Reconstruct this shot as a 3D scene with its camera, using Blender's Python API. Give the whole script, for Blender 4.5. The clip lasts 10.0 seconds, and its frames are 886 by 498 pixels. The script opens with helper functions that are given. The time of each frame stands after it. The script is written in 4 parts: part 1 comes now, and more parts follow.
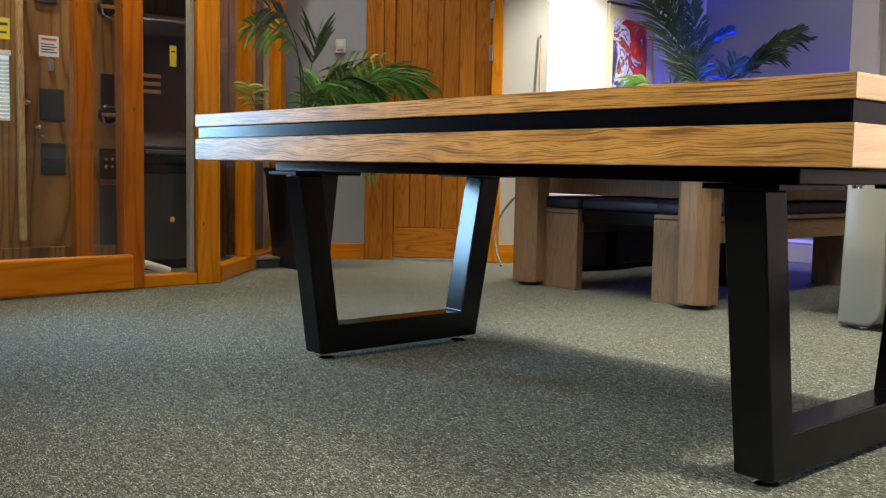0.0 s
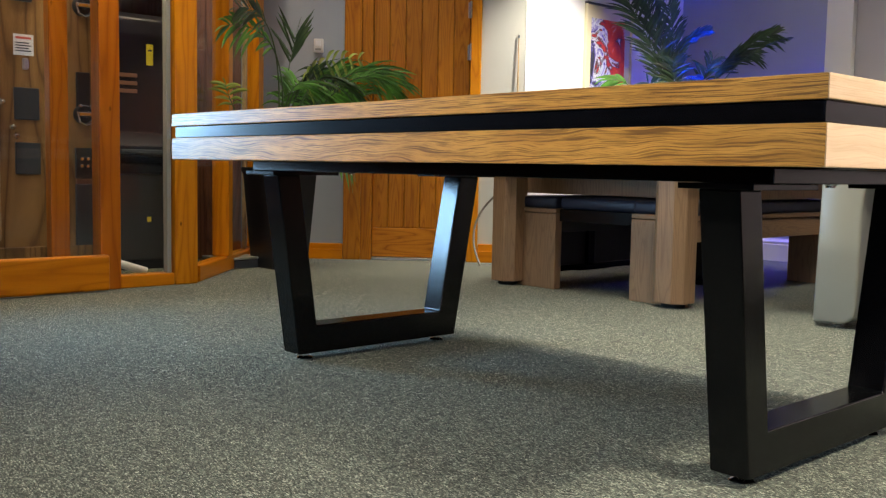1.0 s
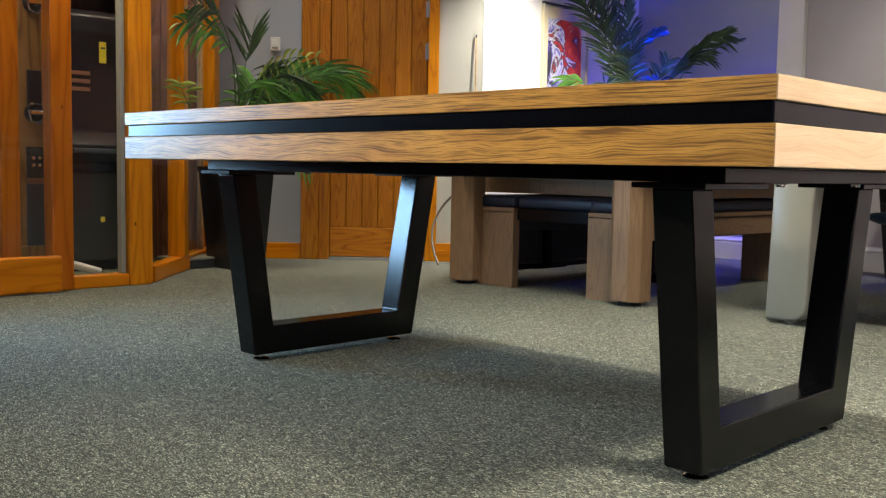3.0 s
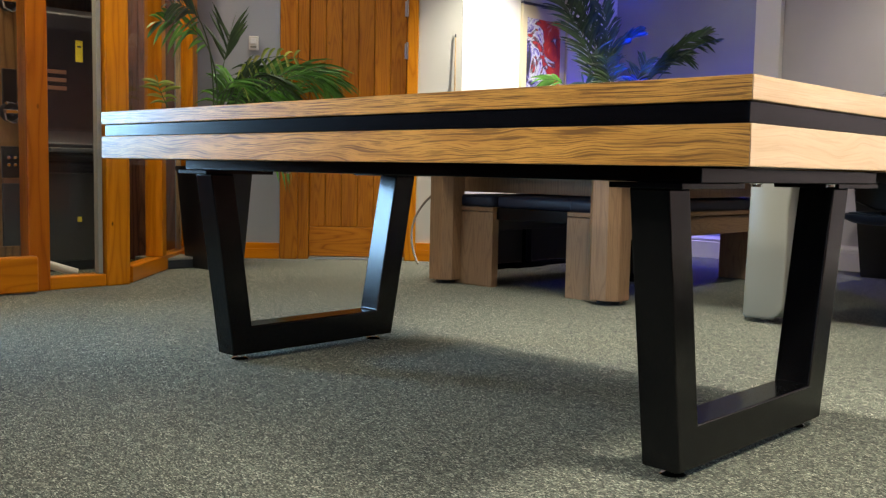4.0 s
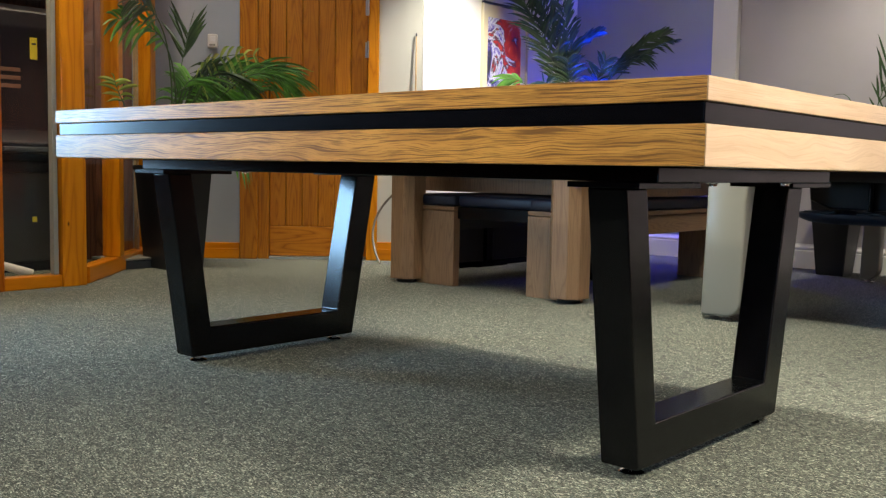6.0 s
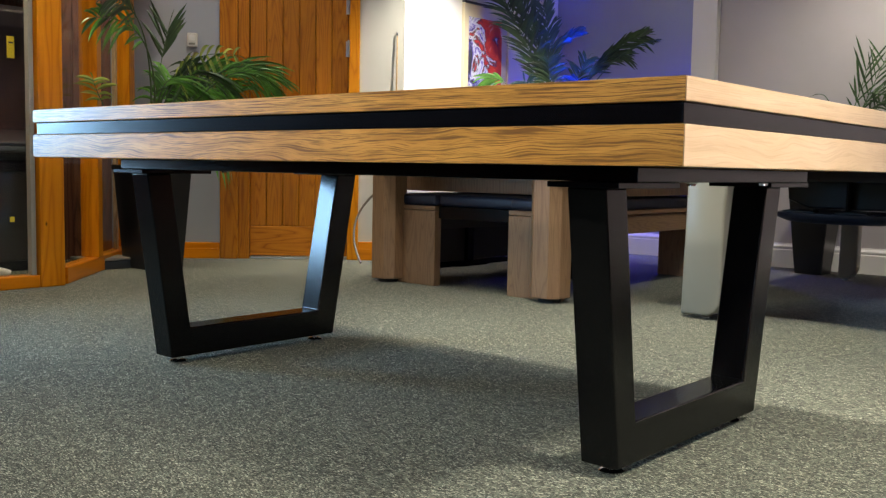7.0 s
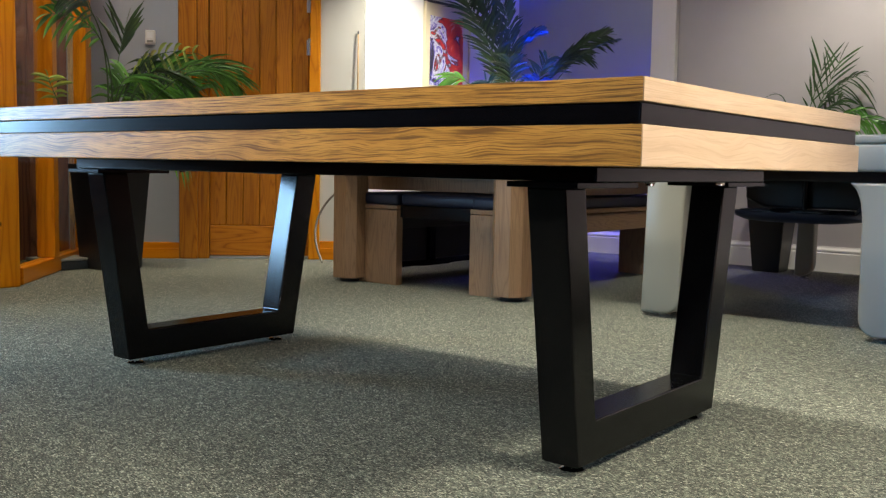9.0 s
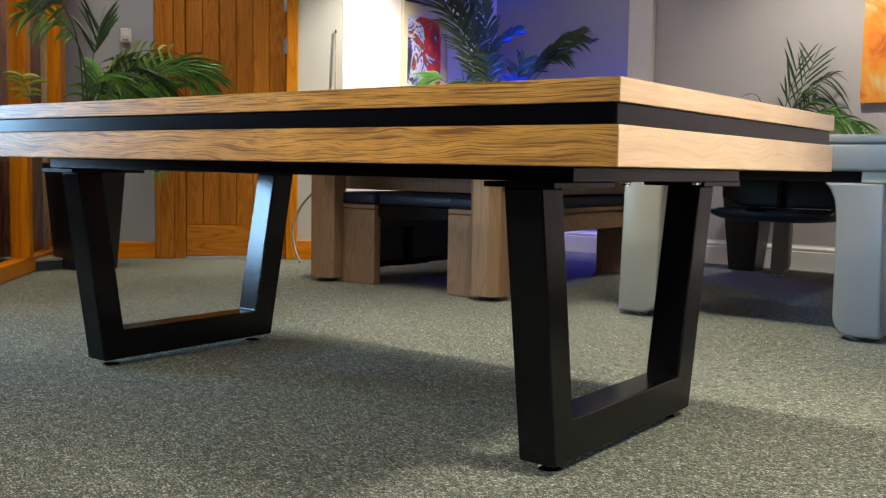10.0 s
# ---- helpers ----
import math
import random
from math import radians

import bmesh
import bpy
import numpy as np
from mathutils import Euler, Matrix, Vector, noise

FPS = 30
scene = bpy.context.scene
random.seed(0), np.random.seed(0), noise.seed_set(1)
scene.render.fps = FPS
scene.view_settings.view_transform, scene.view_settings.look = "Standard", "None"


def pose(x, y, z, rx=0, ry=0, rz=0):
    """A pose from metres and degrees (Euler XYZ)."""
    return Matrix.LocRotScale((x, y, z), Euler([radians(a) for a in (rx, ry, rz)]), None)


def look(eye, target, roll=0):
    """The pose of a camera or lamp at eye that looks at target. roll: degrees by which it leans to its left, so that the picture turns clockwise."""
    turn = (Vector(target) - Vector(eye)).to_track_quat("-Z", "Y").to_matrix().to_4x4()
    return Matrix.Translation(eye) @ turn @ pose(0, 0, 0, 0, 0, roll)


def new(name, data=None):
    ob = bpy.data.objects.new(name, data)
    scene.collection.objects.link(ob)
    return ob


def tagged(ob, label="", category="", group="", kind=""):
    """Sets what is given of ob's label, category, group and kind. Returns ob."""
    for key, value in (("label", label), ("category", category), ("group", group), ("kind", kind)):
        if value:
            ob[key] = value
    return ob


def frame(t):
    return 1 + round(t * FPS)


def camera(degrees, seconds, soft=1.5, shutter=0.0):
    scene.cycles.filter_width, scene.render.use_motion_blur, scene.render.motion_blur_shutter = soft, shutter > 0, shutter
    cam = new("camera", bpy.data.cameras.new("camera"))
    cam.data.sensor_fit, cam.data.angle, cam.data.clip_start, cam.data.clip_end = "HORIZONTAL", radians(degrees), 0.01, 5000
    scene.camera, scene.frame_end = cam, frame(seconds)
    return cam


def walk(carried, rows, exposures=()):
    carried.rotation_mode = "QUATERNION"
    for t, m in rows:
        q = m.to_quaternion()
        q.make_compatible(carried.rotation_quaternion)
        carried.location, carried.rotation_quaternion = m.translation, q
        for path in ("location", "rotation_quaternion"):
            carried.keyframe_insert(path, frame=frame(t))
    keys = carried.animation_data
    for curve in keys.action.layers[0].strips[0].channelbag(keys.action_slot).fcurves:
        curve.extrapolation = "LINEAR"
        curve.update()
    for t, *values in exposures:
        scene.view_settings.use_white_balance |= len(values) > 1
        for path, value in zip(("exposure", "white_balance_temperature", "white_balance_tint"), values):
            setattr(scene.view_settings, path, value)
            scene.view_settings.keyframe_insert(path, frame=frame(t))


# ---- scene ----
cam = camera(49.71, 10.0, soft=1.3)

# seconds, eye x y z, yaw (left of +y), pitch, roll
ROWS = [
    (0, 0.6957, -1.4182, 0.6217, 49.113, -4.786, 1.101),
    (0.5, 0.6973, -1.4174, 0.6219, 48.471, -4.786, 1.099),
    (1, 0.6988, -1.4165, 0.6221, 47.864, -4.787, 1.097),
    (1.5, 0.7003, -1.4155, 0.6223, 47.261, -4.788, 1.095),
    (2, 0.7016, -1.4145, 0.6225, 46.651, -4.791, 1.093),
    (2.5, 0.7029, -1.4135, 0.6228, 46.036, -4.793, 1.092),
    (4, 0.7063, -1.4099, 0.6239, 44.225, -4.806, 1.086),
    (4.5, 0.7073, -1.4086, 0.6243, 43.647, -4.812, 1.084),
    (5, 0.7082, -1.4073, 0.6248, 43.082, -4.819, 1.082),
    (5.5, 0.7091, -1.4059, 0.6253, 42.525, -4.826, 1.080),
    (7, 0.7111, -1.4014, 0.6269, 40.868, -4.852, 1.074),
    (7.5, 0.7116, -1.3997, 0.6275, 40.314, -4.862, 1.072),
    (8, 0.7120, -1.3981, 0.6282, 39.760, -4.873, 1.070),
    (8.5, 0.7123, -1.3963, 0.6289, 39.204, -4.884, 1.068),
    (9, 0.7126, -1.3945, 0.6296, 38.636, -4.896, 1.066),
    (9.5, 0.7128, -1.3927, 0.6303, 38.033, -4.909, 1.064),
    (10, 0.7129, -1.3908, 0.6311, 37.343, -4.923, 1.062),
]


def aim(x, y, z, yaw, pitch, roll):
    a, b = radians(yaw), radians(pitch)
    ahead = Vector((-math.sin(a) * math.cos(b), math.cos(a) * math.cos(b), math.sin(b)))
    return look((x, y, z), Vector((x, y, z)) + ahead, roll)


walk(cam, [(row[0], aim(*row[1:])) for row in ROWS], exposures=[(0, -0.09), (6, -0.10), (10, -0.19)])

# ---- light ----
CEIL = 2.55
world = bpy.data.worlds.new("world")
world.use_nodes = True
world.node_tree.nodes["Background"].inputs[0].default_value = (0.5, 0.55, 0.65, 1)
world.node_tree.nodes["Background"].inputs[1].default_value = 0.05
scene.world = world

WARM = (1.0, 0.84, 0.60)
SOFTWARM = (1.0, 0.93, 0.79)


def spot(x, y, tx, ty, power, cone=110, blend=0.9, colour=SOFTWARM, size=0.06, tz=0.0, z=CEIL - 0.05):
    lamp = bpy.data.lights.new("downlight_lamp", "SPOT")
    lamp.energy, lamp.color, lamp.spot_size, lamp.spot_blend, lamp.shadow_soft_size = power, colour, radians(cone), blend, size
    ob = new("downlight_lamp", lamp)
    ob.matrix_world = look((x, y, z), (tx, ty, tz))
    return ob


# x, y, aimed at x, y, power, cone, colour, size
DOWNLIGHTS = [
    (-0.80, 1.42, -0.78, 1.44, 430, 82, SOFTWARM, 0.10),
    (-3.05, 1.30, -3.05, 1.31, 38, 105, SOFTWARM, 0.10),
    (-1.7, -1.75, -1.7, -1.2, 95, 100, SOFTWARM, 0.12),
    (1.40, 0.42, 0.15, 0.38, 740, 60, SOFTWARM, 0.25),
    (2.2, 4.05, 2.15, 4.9, 620, 130, (1.0, 0.86, 0.84), 0.10),
    (-0.6, -3.3, -1.05, 0.75, 560, 42, SOFTWARM, 0.10),
    # blue spot added in place of window daylight on the pale grey table
    (1.0, -1.9, 0.02, 3.4, 760, 20, (0.01, 0.36, 1.0), 0.08),
    (-2.95, 3.38, -3.72, 3.56, 375, 78, SOFTWARM, 0.06),
    (-2.45, 4.30, -2.60, 5.0, 9, 120, SOFTWARM, 0.08),
    (-0.9, 4.05, -0.95, 4.8, 135, 120, SOFTWARM, 0.08),
    (-2.1, 1.75, -2.1, 1.9, 120, 105, SOFTWARM, 0.10),
    (-3.2, 0.35, -4.0, 0.5, 78, 100, WARM, 0.08),
    (-3.70, 2.05, -4.05, 2.45, 42, 110, (1.0, 0.96, 0.88), 0.08),
    (-4.30, 0.05, -4.7, 0.35, 75, 130, WARM, 0.08),
    (-4.72, 1.48, -4.95, 1.6, 50, 140, WARM, 0.08),
]
for dx, dy, tx, ty, power, cone, colour, size in DOWNLIGHTS:
    spot(dx, dy, tx, ty, power, cone, 0.9, colour, size)

# daylight through the window beside the glazed room
sky_lamp = bpy.data.lights.new("window_daylight", "AREA")
sky_lamp.shape, sky_lamp.size, sky_lamp.size_y, sky_lamp.energy, sky_lamp.color = "RECTANGLE", 0.36, 0.62, 11.5, (0.36, 0.66, 1.0)
new("window_daylight", sky_lamp).matrix_world = look((-3.84, -0.80, 1.02), (-1.9, 0.6, 0.3))
sky_lamp.spread = radians(75)

# daylight from a window behind the camera
south_lamp = bpy.data.lights.new("south_daylight", "AREA")
south_lamp.shape, south_lamp.size, south_lamp.size_y, south_lamp.energy, south_lamp.color = "RECTANGLE", 0.9, 1.1, 22, (0.42, 0.68, 1.0)
new("south_daylight", south_lamp).matrix_world = look((0.8, -4.1, 1.35), (0.2, 0, 0.9))

# blue lamp fixed low on the alcove wall
blue_lamp = bpy.data.lights.new("blue_glow", "POINT")
blue_lamp.energy, blue_lamp.color, blue_lamp.shadow_soft_size = 27, (0.09, 0.08, 1.0), 0.03
new("blue_glow", blue_lamp).matrix_world = pose(-2.60, 4.955, 0.80)
palm_lamp = spot(-2.72, 4.22, -3.10, 4.42, 300, 36, 0.6, (0.0, 0.03, 1.0), 0.06, tz=1.42, z=0.80)


# ---- materials ----
def material(name, colour=(0.5, 0.5, 0.5), rough=0.5, metal=0.0, coat=0.0):
    m = bpy.data.materials.new(name)
    m.use_nodes = True
    b = m.node_tree.nodes["Principled BSDF"]
    b.inputs["Base Color"].default_value = (*colour, 1)
    b.inputs["Roughness"].default_value = rough
    b.inputs["Metallic"].default_value = metal
    b.inputs["Coat Weight"].default_value = coat
    b.inputs["Coat Roughness"].default_value = 0.15
    return m, m.node_tree, b


def node(tree, kind, **values):
    n = tree.nodes.new(kind)
    for key, value in values.items():
        n.inputs[key].default_value = value
    return n


def ramp(tree, source, stops):
    r = tree.nodes.new("ShaderNodeValToRGB")
    tree.links.new(source, r.inputs[0])
    e = r.color_ramp.elements
    while len(e) < len(stops):
        e.new(0.5)
    for el, (p, c) in zip(e, stops):
        el.position, el.color = p, (*c, 1)
    return r.outputs[0]


def coords(tree, scale, kind="Object", turn=(0, 0, 0)):
    c = tree.nodes.new("ShaderNodeTexCoord")
    mp = tree.nodes.new("ShaderNodeMapping")
    mp.inputs["Scale"].default_value, mp.inputs["Rotation"].default_value = scale, turn
    tree.links.new(c.outputs[kind], mp.inputs[0])
    return mp.outputs[0]


def shifted(tree, vector, amount=7.0):
    """Moves the pattern for each object, so that alike pieces differ."""
    info = tree.nodes.new("ShaderNodeObjectInfo")
    mul = tree.nodes.new("ShaderNodeMath")
    mul.operation = "MULTIPLY"
    mul.inputs[1].default_value = amount
    tree.links.new(info.outputs["Random"], mul.inputs[0])
    add = tree.nodes.new("ShaderNodeVectorMath")
    tree.links.new(vector, add.inputs[0])
    tree.links.new(mul.outputs[0], add.inputs[1])
    return add.outputs[0]


def mix(tree, fac, a, b, mode="MIX"):
    n = tree.nodes.new("ShaderNodeMix")
    n.data_type, n.blend_type = "RGBA", mode
    for value, slot in ((fac, 0), (a, 6), (b, 7)):
        if isinstance(value, (int, float)):
            n.inputs[slot].default_value = value
        elif isinstance(value, tuple):
            n.inputs[slot].default_value = (*value, 1)
        else:
            tree.links.new(value, n.inputs[slot])
    return n.outputs[2]


def bump(tree, bsdf, height, strength=0.2, distance=0.002):
    n = tree.nodes.new("ShaderNodeBump")
    n.inputs["Strength"].default_value, n.inputs["Distance"].default_value = strength, distance
    tree.links.new(height, n.inputs["Height"])
    tree.links.new(n.outputs[0], bsdf.inputs["Normal"])


def wood(name, dark, mid, light, axis=0, rough=0.4, coat=0.15, figure=16.0, knots=0.0, pores=0.6, shift=9.0, lines=0.03, stretch=0.09):
    """Grain runs along the axis (0 x, 1 y, 2 z) in the object's own space."""
    m, t, b = material(name, mid, rough, 0, coat)
    s = [1.0, 1.0, 1.0]
    s[axis] = stretch
    base = shifted(t, coords(t, tuple(s)), shift)
    rings = node(t, "ShaderNodeTexNoise", Scale=figure, Detail=2.5, Roughness=0.42, Distortion=0.25)
    t.links.new(base, rings.inputs["Vector"])
    wave = t.nodes.new("ShaderNodeMath")
    wave.operation = "PINGPONG"
    wave.inputs[1].default_value = lines
    t.links.new(rings.outputs["Fac"], wave.inputs[0])
    wv = t.nodes.new("ShaderNodeMath")
    wv.operation = "DIVIDE"
    wv.inputs[1].default_value = lines
    t.links.new(wave.outputs[0], wv.inputs[0])
    col = ramp(t, wv.outputs[0], [(0.0, dark), (0.30, mid), (1.0, light)])
    # wavy pore streaks along the grain
    lo = [4.0, 4.0, 4.0]
    lo[axis] = 1.6
    swing = node(t, "ShaderNodeTexNoise", Scale=2.2, Detail=2.0)
    t.links.new(shifted(t, coords(t, tuple(lo)), shift), swing.inputs["Vector"])
    addv = t.nodes.new("ShaderNodeVectorMath")
    addv.operation = "MULTIPLY_ADD"
    addv.inputs[1].default_value = tuple(0.0 if k == axis else 0.04 for k in range(3))
    t.links.new(swing.outputs["Color"], addv.inputs[0])
    plain = t.nodes.new("ShaderNodeTexCoord")
    t.links.new(plain.outputs["Object"], addv.inputs[2])
    s2 = [620.0, 620.0, 620.0]
    s2[axis] = 3.2
    mp2 = t.nodes.new("ShaderNodeMapping")
    mp2.inputs["Scale"].default_value = s2
    t.links.new(shifted(t, addv.outputs[0], shift), mp2.inputs[0])
    fine = node(t, "ShaderNodeTexNoise", Scale=1.0, Detail=1.5, Roughness=0.5)
    t.links.new(mp2.outputs[0], fine.inputs["Vector"])
    pore = ramp(t, fine.outputs["Fac"], [(0.37, (0.30, 0.22, 0.16)), (0.49, (1, 1, 1))])
    col = mix(t, pores, col, mix(t, 1.0, col, pore, "MULTIPLY"))
    # broad tone
    tone = node(t, "ShaderNodeTexNoise", Scale=1.6, Detail=2.0)
    t.links.new(base, tone.inputs["Vector"])
    col = mix(t, 0.35, col, mix(t, 1.0, col, ramp(t, tone.outputs["Fac"], [(0.3, (0.62, 0.6, 0.58)), (0.7, (1.25, 1.22, 1.15))]), "MULTIPLY"))
    if knots:
        s3 = [6.5, 6.5, 6.5]
        s3[axis] = 3.2
        v = node(t, "ShaderNodeTexVoronoi", Scale=1.6)
        t.links.new(shifted(t, coords(t, tuple(s3)), shift), v.inputs["Vector"])
        k = ramp(t, v.outputs["Distance"], [(0.04, (1, 1, 1)), (0.085, (0, 0, 0))])
        kk = t.nodes.new("ShaderNodeMath")
        kk.operation = "MULTIPLY"
        kk.inputs[1].default_value = knots
        t.links.new(k, kk.inputs[0])
        col = mix(t, kk.outputs[0], col, tuple(c * 0.22 for c in dark))
    t.links.new(col, b.inputs["Base Color"])
    bump(t, b, fine.outputs["Fac"], 0.12, 0.001)
    return m


def oak(name, growth, swirl, along, axis, tones, strong=1.0):
    """Plain-sawn oak: broken streaks of uneven weight that follow wandering growth lines along the axis."""
    dark, low, mid, pale = tones
    m, t, b = material(name, mid, 0.40)
    def calc(op, a, c, d=None):
        n = t.nodes.new("ShaderNodeMath")
        n.operation = op
        for k, v in enumerate((a, c, d)):
            if v is None:
                continue
            if isinstance(v, (int, float)):
                n.inputs[k].default_value = v
            else:
                t.links.new(v, n.inputs[k])
        return n.outputs[0]
    def noise(scale, detail, rough=0.5):
        n = node(t, "ShaderNodeTexNoise", Scale=1.0, Detail=detail, Roughness=rough)
        t.links.new(shifted(t, coords(t, scale), 9.0), n.inputs["Vector"])
        return n.outputs["Fac"]
    def grained(run, across):
        return (run, across, across) if axis == 0 else (across, run, across)
    sep = t.nodes.new("ShaderNodeSeparateXYZ")
    t.links.new(shifted(t, coords(t, (1, 1, 1)), 9.0), sep.inputs[0])
    length, depth = sep.outputs[axis], sep.outputs[1 - axis]
    line = calc("MULTIPLY", calc("ADD", sep.outputs[2], calc("MULTIPLY", depth, 0.8)), growth)
    line = calc("MULTIPLY_ADD", noise(grained(along, 9.0), 2.0, 0.4), swirl * 3.0, line)
    line = calc("MULTIPLY_ADD", noise(grained(12.0, 40.0), 1.0), 0.4, line)
    def streaks(run, across, detail, rough):
        v = t.nodes.new("ShaderNodeCombineXYZ")
        t.links.new(calc("MULTIPLY", length, run), v.inputs[0])
        t.links.new(calc("MULTIPLY", line, across), v.inputs[1])
        n = node(t, "ShaderNodeTexNoise", Scale=1.0, Detail=detail, Roughness=rough)
        t.links.new(v.outputs[0], n.inputs["Vector"])
        return n.outputs["Fac"]
    broad = streaks(4.0, 0.35, 1.0, 0.5)
    lines = streaks(5.0, 2.7, 2.0, 0.55)
    fine = streaks(16.0, 5.5, 1.0, 0.5)
    col = ramp(t, broad, [(0.32, low), (0.5, mid), (0.68, pale)])
    col = mix(t, ramp(t, lines, [(0.535, (0.0, 0.0, 0.0)), (0.565, (0.7 * strong,) * 3), (0.62, (strong,) * 3)]), col, dark)
    col = mix(t, ramp(t, fine, [(0.54, (0.0, 0.0, 0.0)), (0.60, (0.6 * strong,) * 3)]), col, dark)
    t.links.new(col, b.inputs["Base Color"])
    bump(t, b, lines, 0.05, 0.0006)
    return m


def paint(name, colour, rough=0.75, grain=120.0, var=0.08, strength=0.15, coat=0.0, metal=0.0, distance=0.001):
    """Painted or coated surface with slight tone changes and a fine orange-peel relief."""
    m, t, b = material(name, colour, rough, metal, coat)
    big = node(t, "ShaderNodeTexNoise", Scale=1.7, Detail=4.0)
    t.links.new(coords(t, (1, 1, 1)), big.inputs["Vector"])
    lo, hi = tuple(c * (1 - var) for c in colour), tuple(min(1, c * (1 + var)) for c in colour)
    t.links.new(ramp(t, big.outputs["Fac"], [(0.3, lo), (0.7, hi)]), b.inputs["Base Color"])
    small = node(t, "ShaderNodeTexNoise", Scale=grain, Detail=2.0)
    t.links.new(coords(t, (1, 1, 1)), small.inputs["Vector"])
    bump(t, b, small.outputs["Fac"], strength, distance)
    rr = t.nodes.new("ShaderNodeMapRange")
    rr.inputs["To Min"].default_value, rr.inputs["To Max"].default_value = max(0, rough - 0.06), min(1, rough + 0.06)
    t.links.new(big.outputs["Fac"], rr.inputs["Value"])
    t.links.new(rr.outputs[0], b.inputs["Roughness"])
    return m


def carpet_material():
    m, t, b = material("carpet", (0.1, 0.1, 0.08), 0.95)
    v = coords(t, (1, 1, 1))
    def flecks(scale, stretch):
        n = node(t, "ShaderNodeTexVoronoi", Scale=scale, Randomness=1.0)
        t.links.new(coords(t, stretch, turn=(0, 0, 0.75)), n.inputs["Vector"])
        sep = t.nodes.new("ShaderNodeSeparateColor")
        t.links.new(n.outputs["Color"], sep.inputs[0])
        return sep, n
    f1, n1 = flecks(350.0, (0.50, 1.4, 0.01))
    f2, n2 = flecks(430.0, (0.7, 1.2, 0.01))
    n3 = node(t, "ShaderNodeTexNoise", Scale=1.1, Detail=4.0)
    t.links.new(v, n3.inputs["Vector"])
    n4 = node(t, "ShaderNodeTexNoise", Scale=45.0, Detail=2.0)
    t.links.new(v, n4.inputs["Vector"])
    col = ramp(t, f1.outputs[0], [(0.0, (0.016, 0.019, 0.017)), (0.42, (0.071, 0.078, 0.065)), (0.8, (0.154, 0.165, 0.138)), (1.0, (0.42, 0.428, 0.365))])
    col = mix(t, 0.8, col, mix(t, 1.0, col, ramp(t, f2.outputs[1], [(0.0, (0.42, 0.44, 0.42)), (0.5, (0.97, 0.98, 0.95)), (1.0, (1.75, 1.72, 1.65))]), "MULTIPLY"))
    col = mix(t, 0.35, col, mix(t, 1.0, col, ramp(t, f2.outputs[2], [(0.0, (0.75, 1.05, 0.95)), (1.0, (1.25, 1.0, 0.78))]), "MULTIPLY"))
    col = mix(t, 0.5, col, mix(t, 1.0, col, ramp(t, n3.outputs["Fac"], [(0.3, (0.8, 0.8, 0.8)), (0.7, (1.2, 1.2, 1.2))]), "MULTIPLY"))
    col = mix(t, 0.6, col, mix(t, 1.0, col, ramp(t, n4.outputs["Fac"], [(0.35, (0.65, 0.65, 0.65)), (0.65, (1.35, 1.35, 1.35))]), "MULTIPLY"))
    t.links.new(col, b.inputs["Base Color"])
    bump(t, b, n1.outputs["Distance"], 0.3, 0.002)
    return m


def leaf_material(name, a, c, tip):
    m, t, b = material(name, a, 0.42)
    n1 = node(t, "ShaderNodeTexNoise", Scale=9.0, Detail=3.0)
    t.links.new(coords(t, (1, 1, 1)), n1.inputs["Vector"])
    col = ramp(t, n1.outputs["Fac"], [(0.3, a), (0.62, c), (0.8, tip)])
    geo = t.nodes.new("ShaderNodeNewGeometry")
    isl = ramp(t, geo.outputs["Random Per Island"], [(0.0, (0.6, 0.6, 0.55)), (1.0, (1.4, 1.4, 1.2))])
    t.links.new(mix(t, 1.0, col, isl, "MULTIPLY"), b.inputs["Base Color"])
    b.inputs["Transmission Weight"].default_value = 0.0
    return m


def glass_material(name="glass", tint=(0.96, 0.98, 0.97), shine_most=0.9):
    m, t, b = material(name, tint, 0.01)
    for n in list(t.nodes):
        if n.type != "OUTPUT_MATERIAL":
            t.nodes.remove(n)
    out = next(n for n in t.nodes if n.type == "OUTPUT_MATERIAL")
    clear = node(t, "ShaderNodeBsdfTransparent", Color=(*tint, 1))
    shine = node(t, "ShaderNodeBsdfGlossy", Roughness=0.015)
    lw = node(t, "ShaderNodeLayerWeight", Blend=0.5)
    power = t.nodes.new("ShaderNodeMath")
    power.operation = "POWER"
    power.inputs[1].default_value = 5.0
    t.links.new(lw.outputs["Facing"], power.inputs[0])
    fres = t.nodes.new("ShaderNodeMath")
    fres.operation = "MULTIPLY_ADD"
    fres.inputs[1].default_value, fres.inputs[2].default_value = shine_most, 0.022
    t.links.new(power.outputs[0], fres.inputs[0])
    mx = t.nodes.new("ShaderNodeMixShader")
    t.links.new(fres.outputs[0], mx.inputs[0])
    t.links.new(clear.outputs[0], mx.inputs[1])
    t.links.new(shine.outputs[0], mx.inputs[2])
    t.links.new(mx.outputs[0], out.inputs[0])
    return m


def glow(name, colour, strength):
    m, t, b = material(name, colour)
    b.inputs["Emission Color"].default_value = (*colour, 1)
    b.inputs["Emission Strength"].default_value = strength
    return m


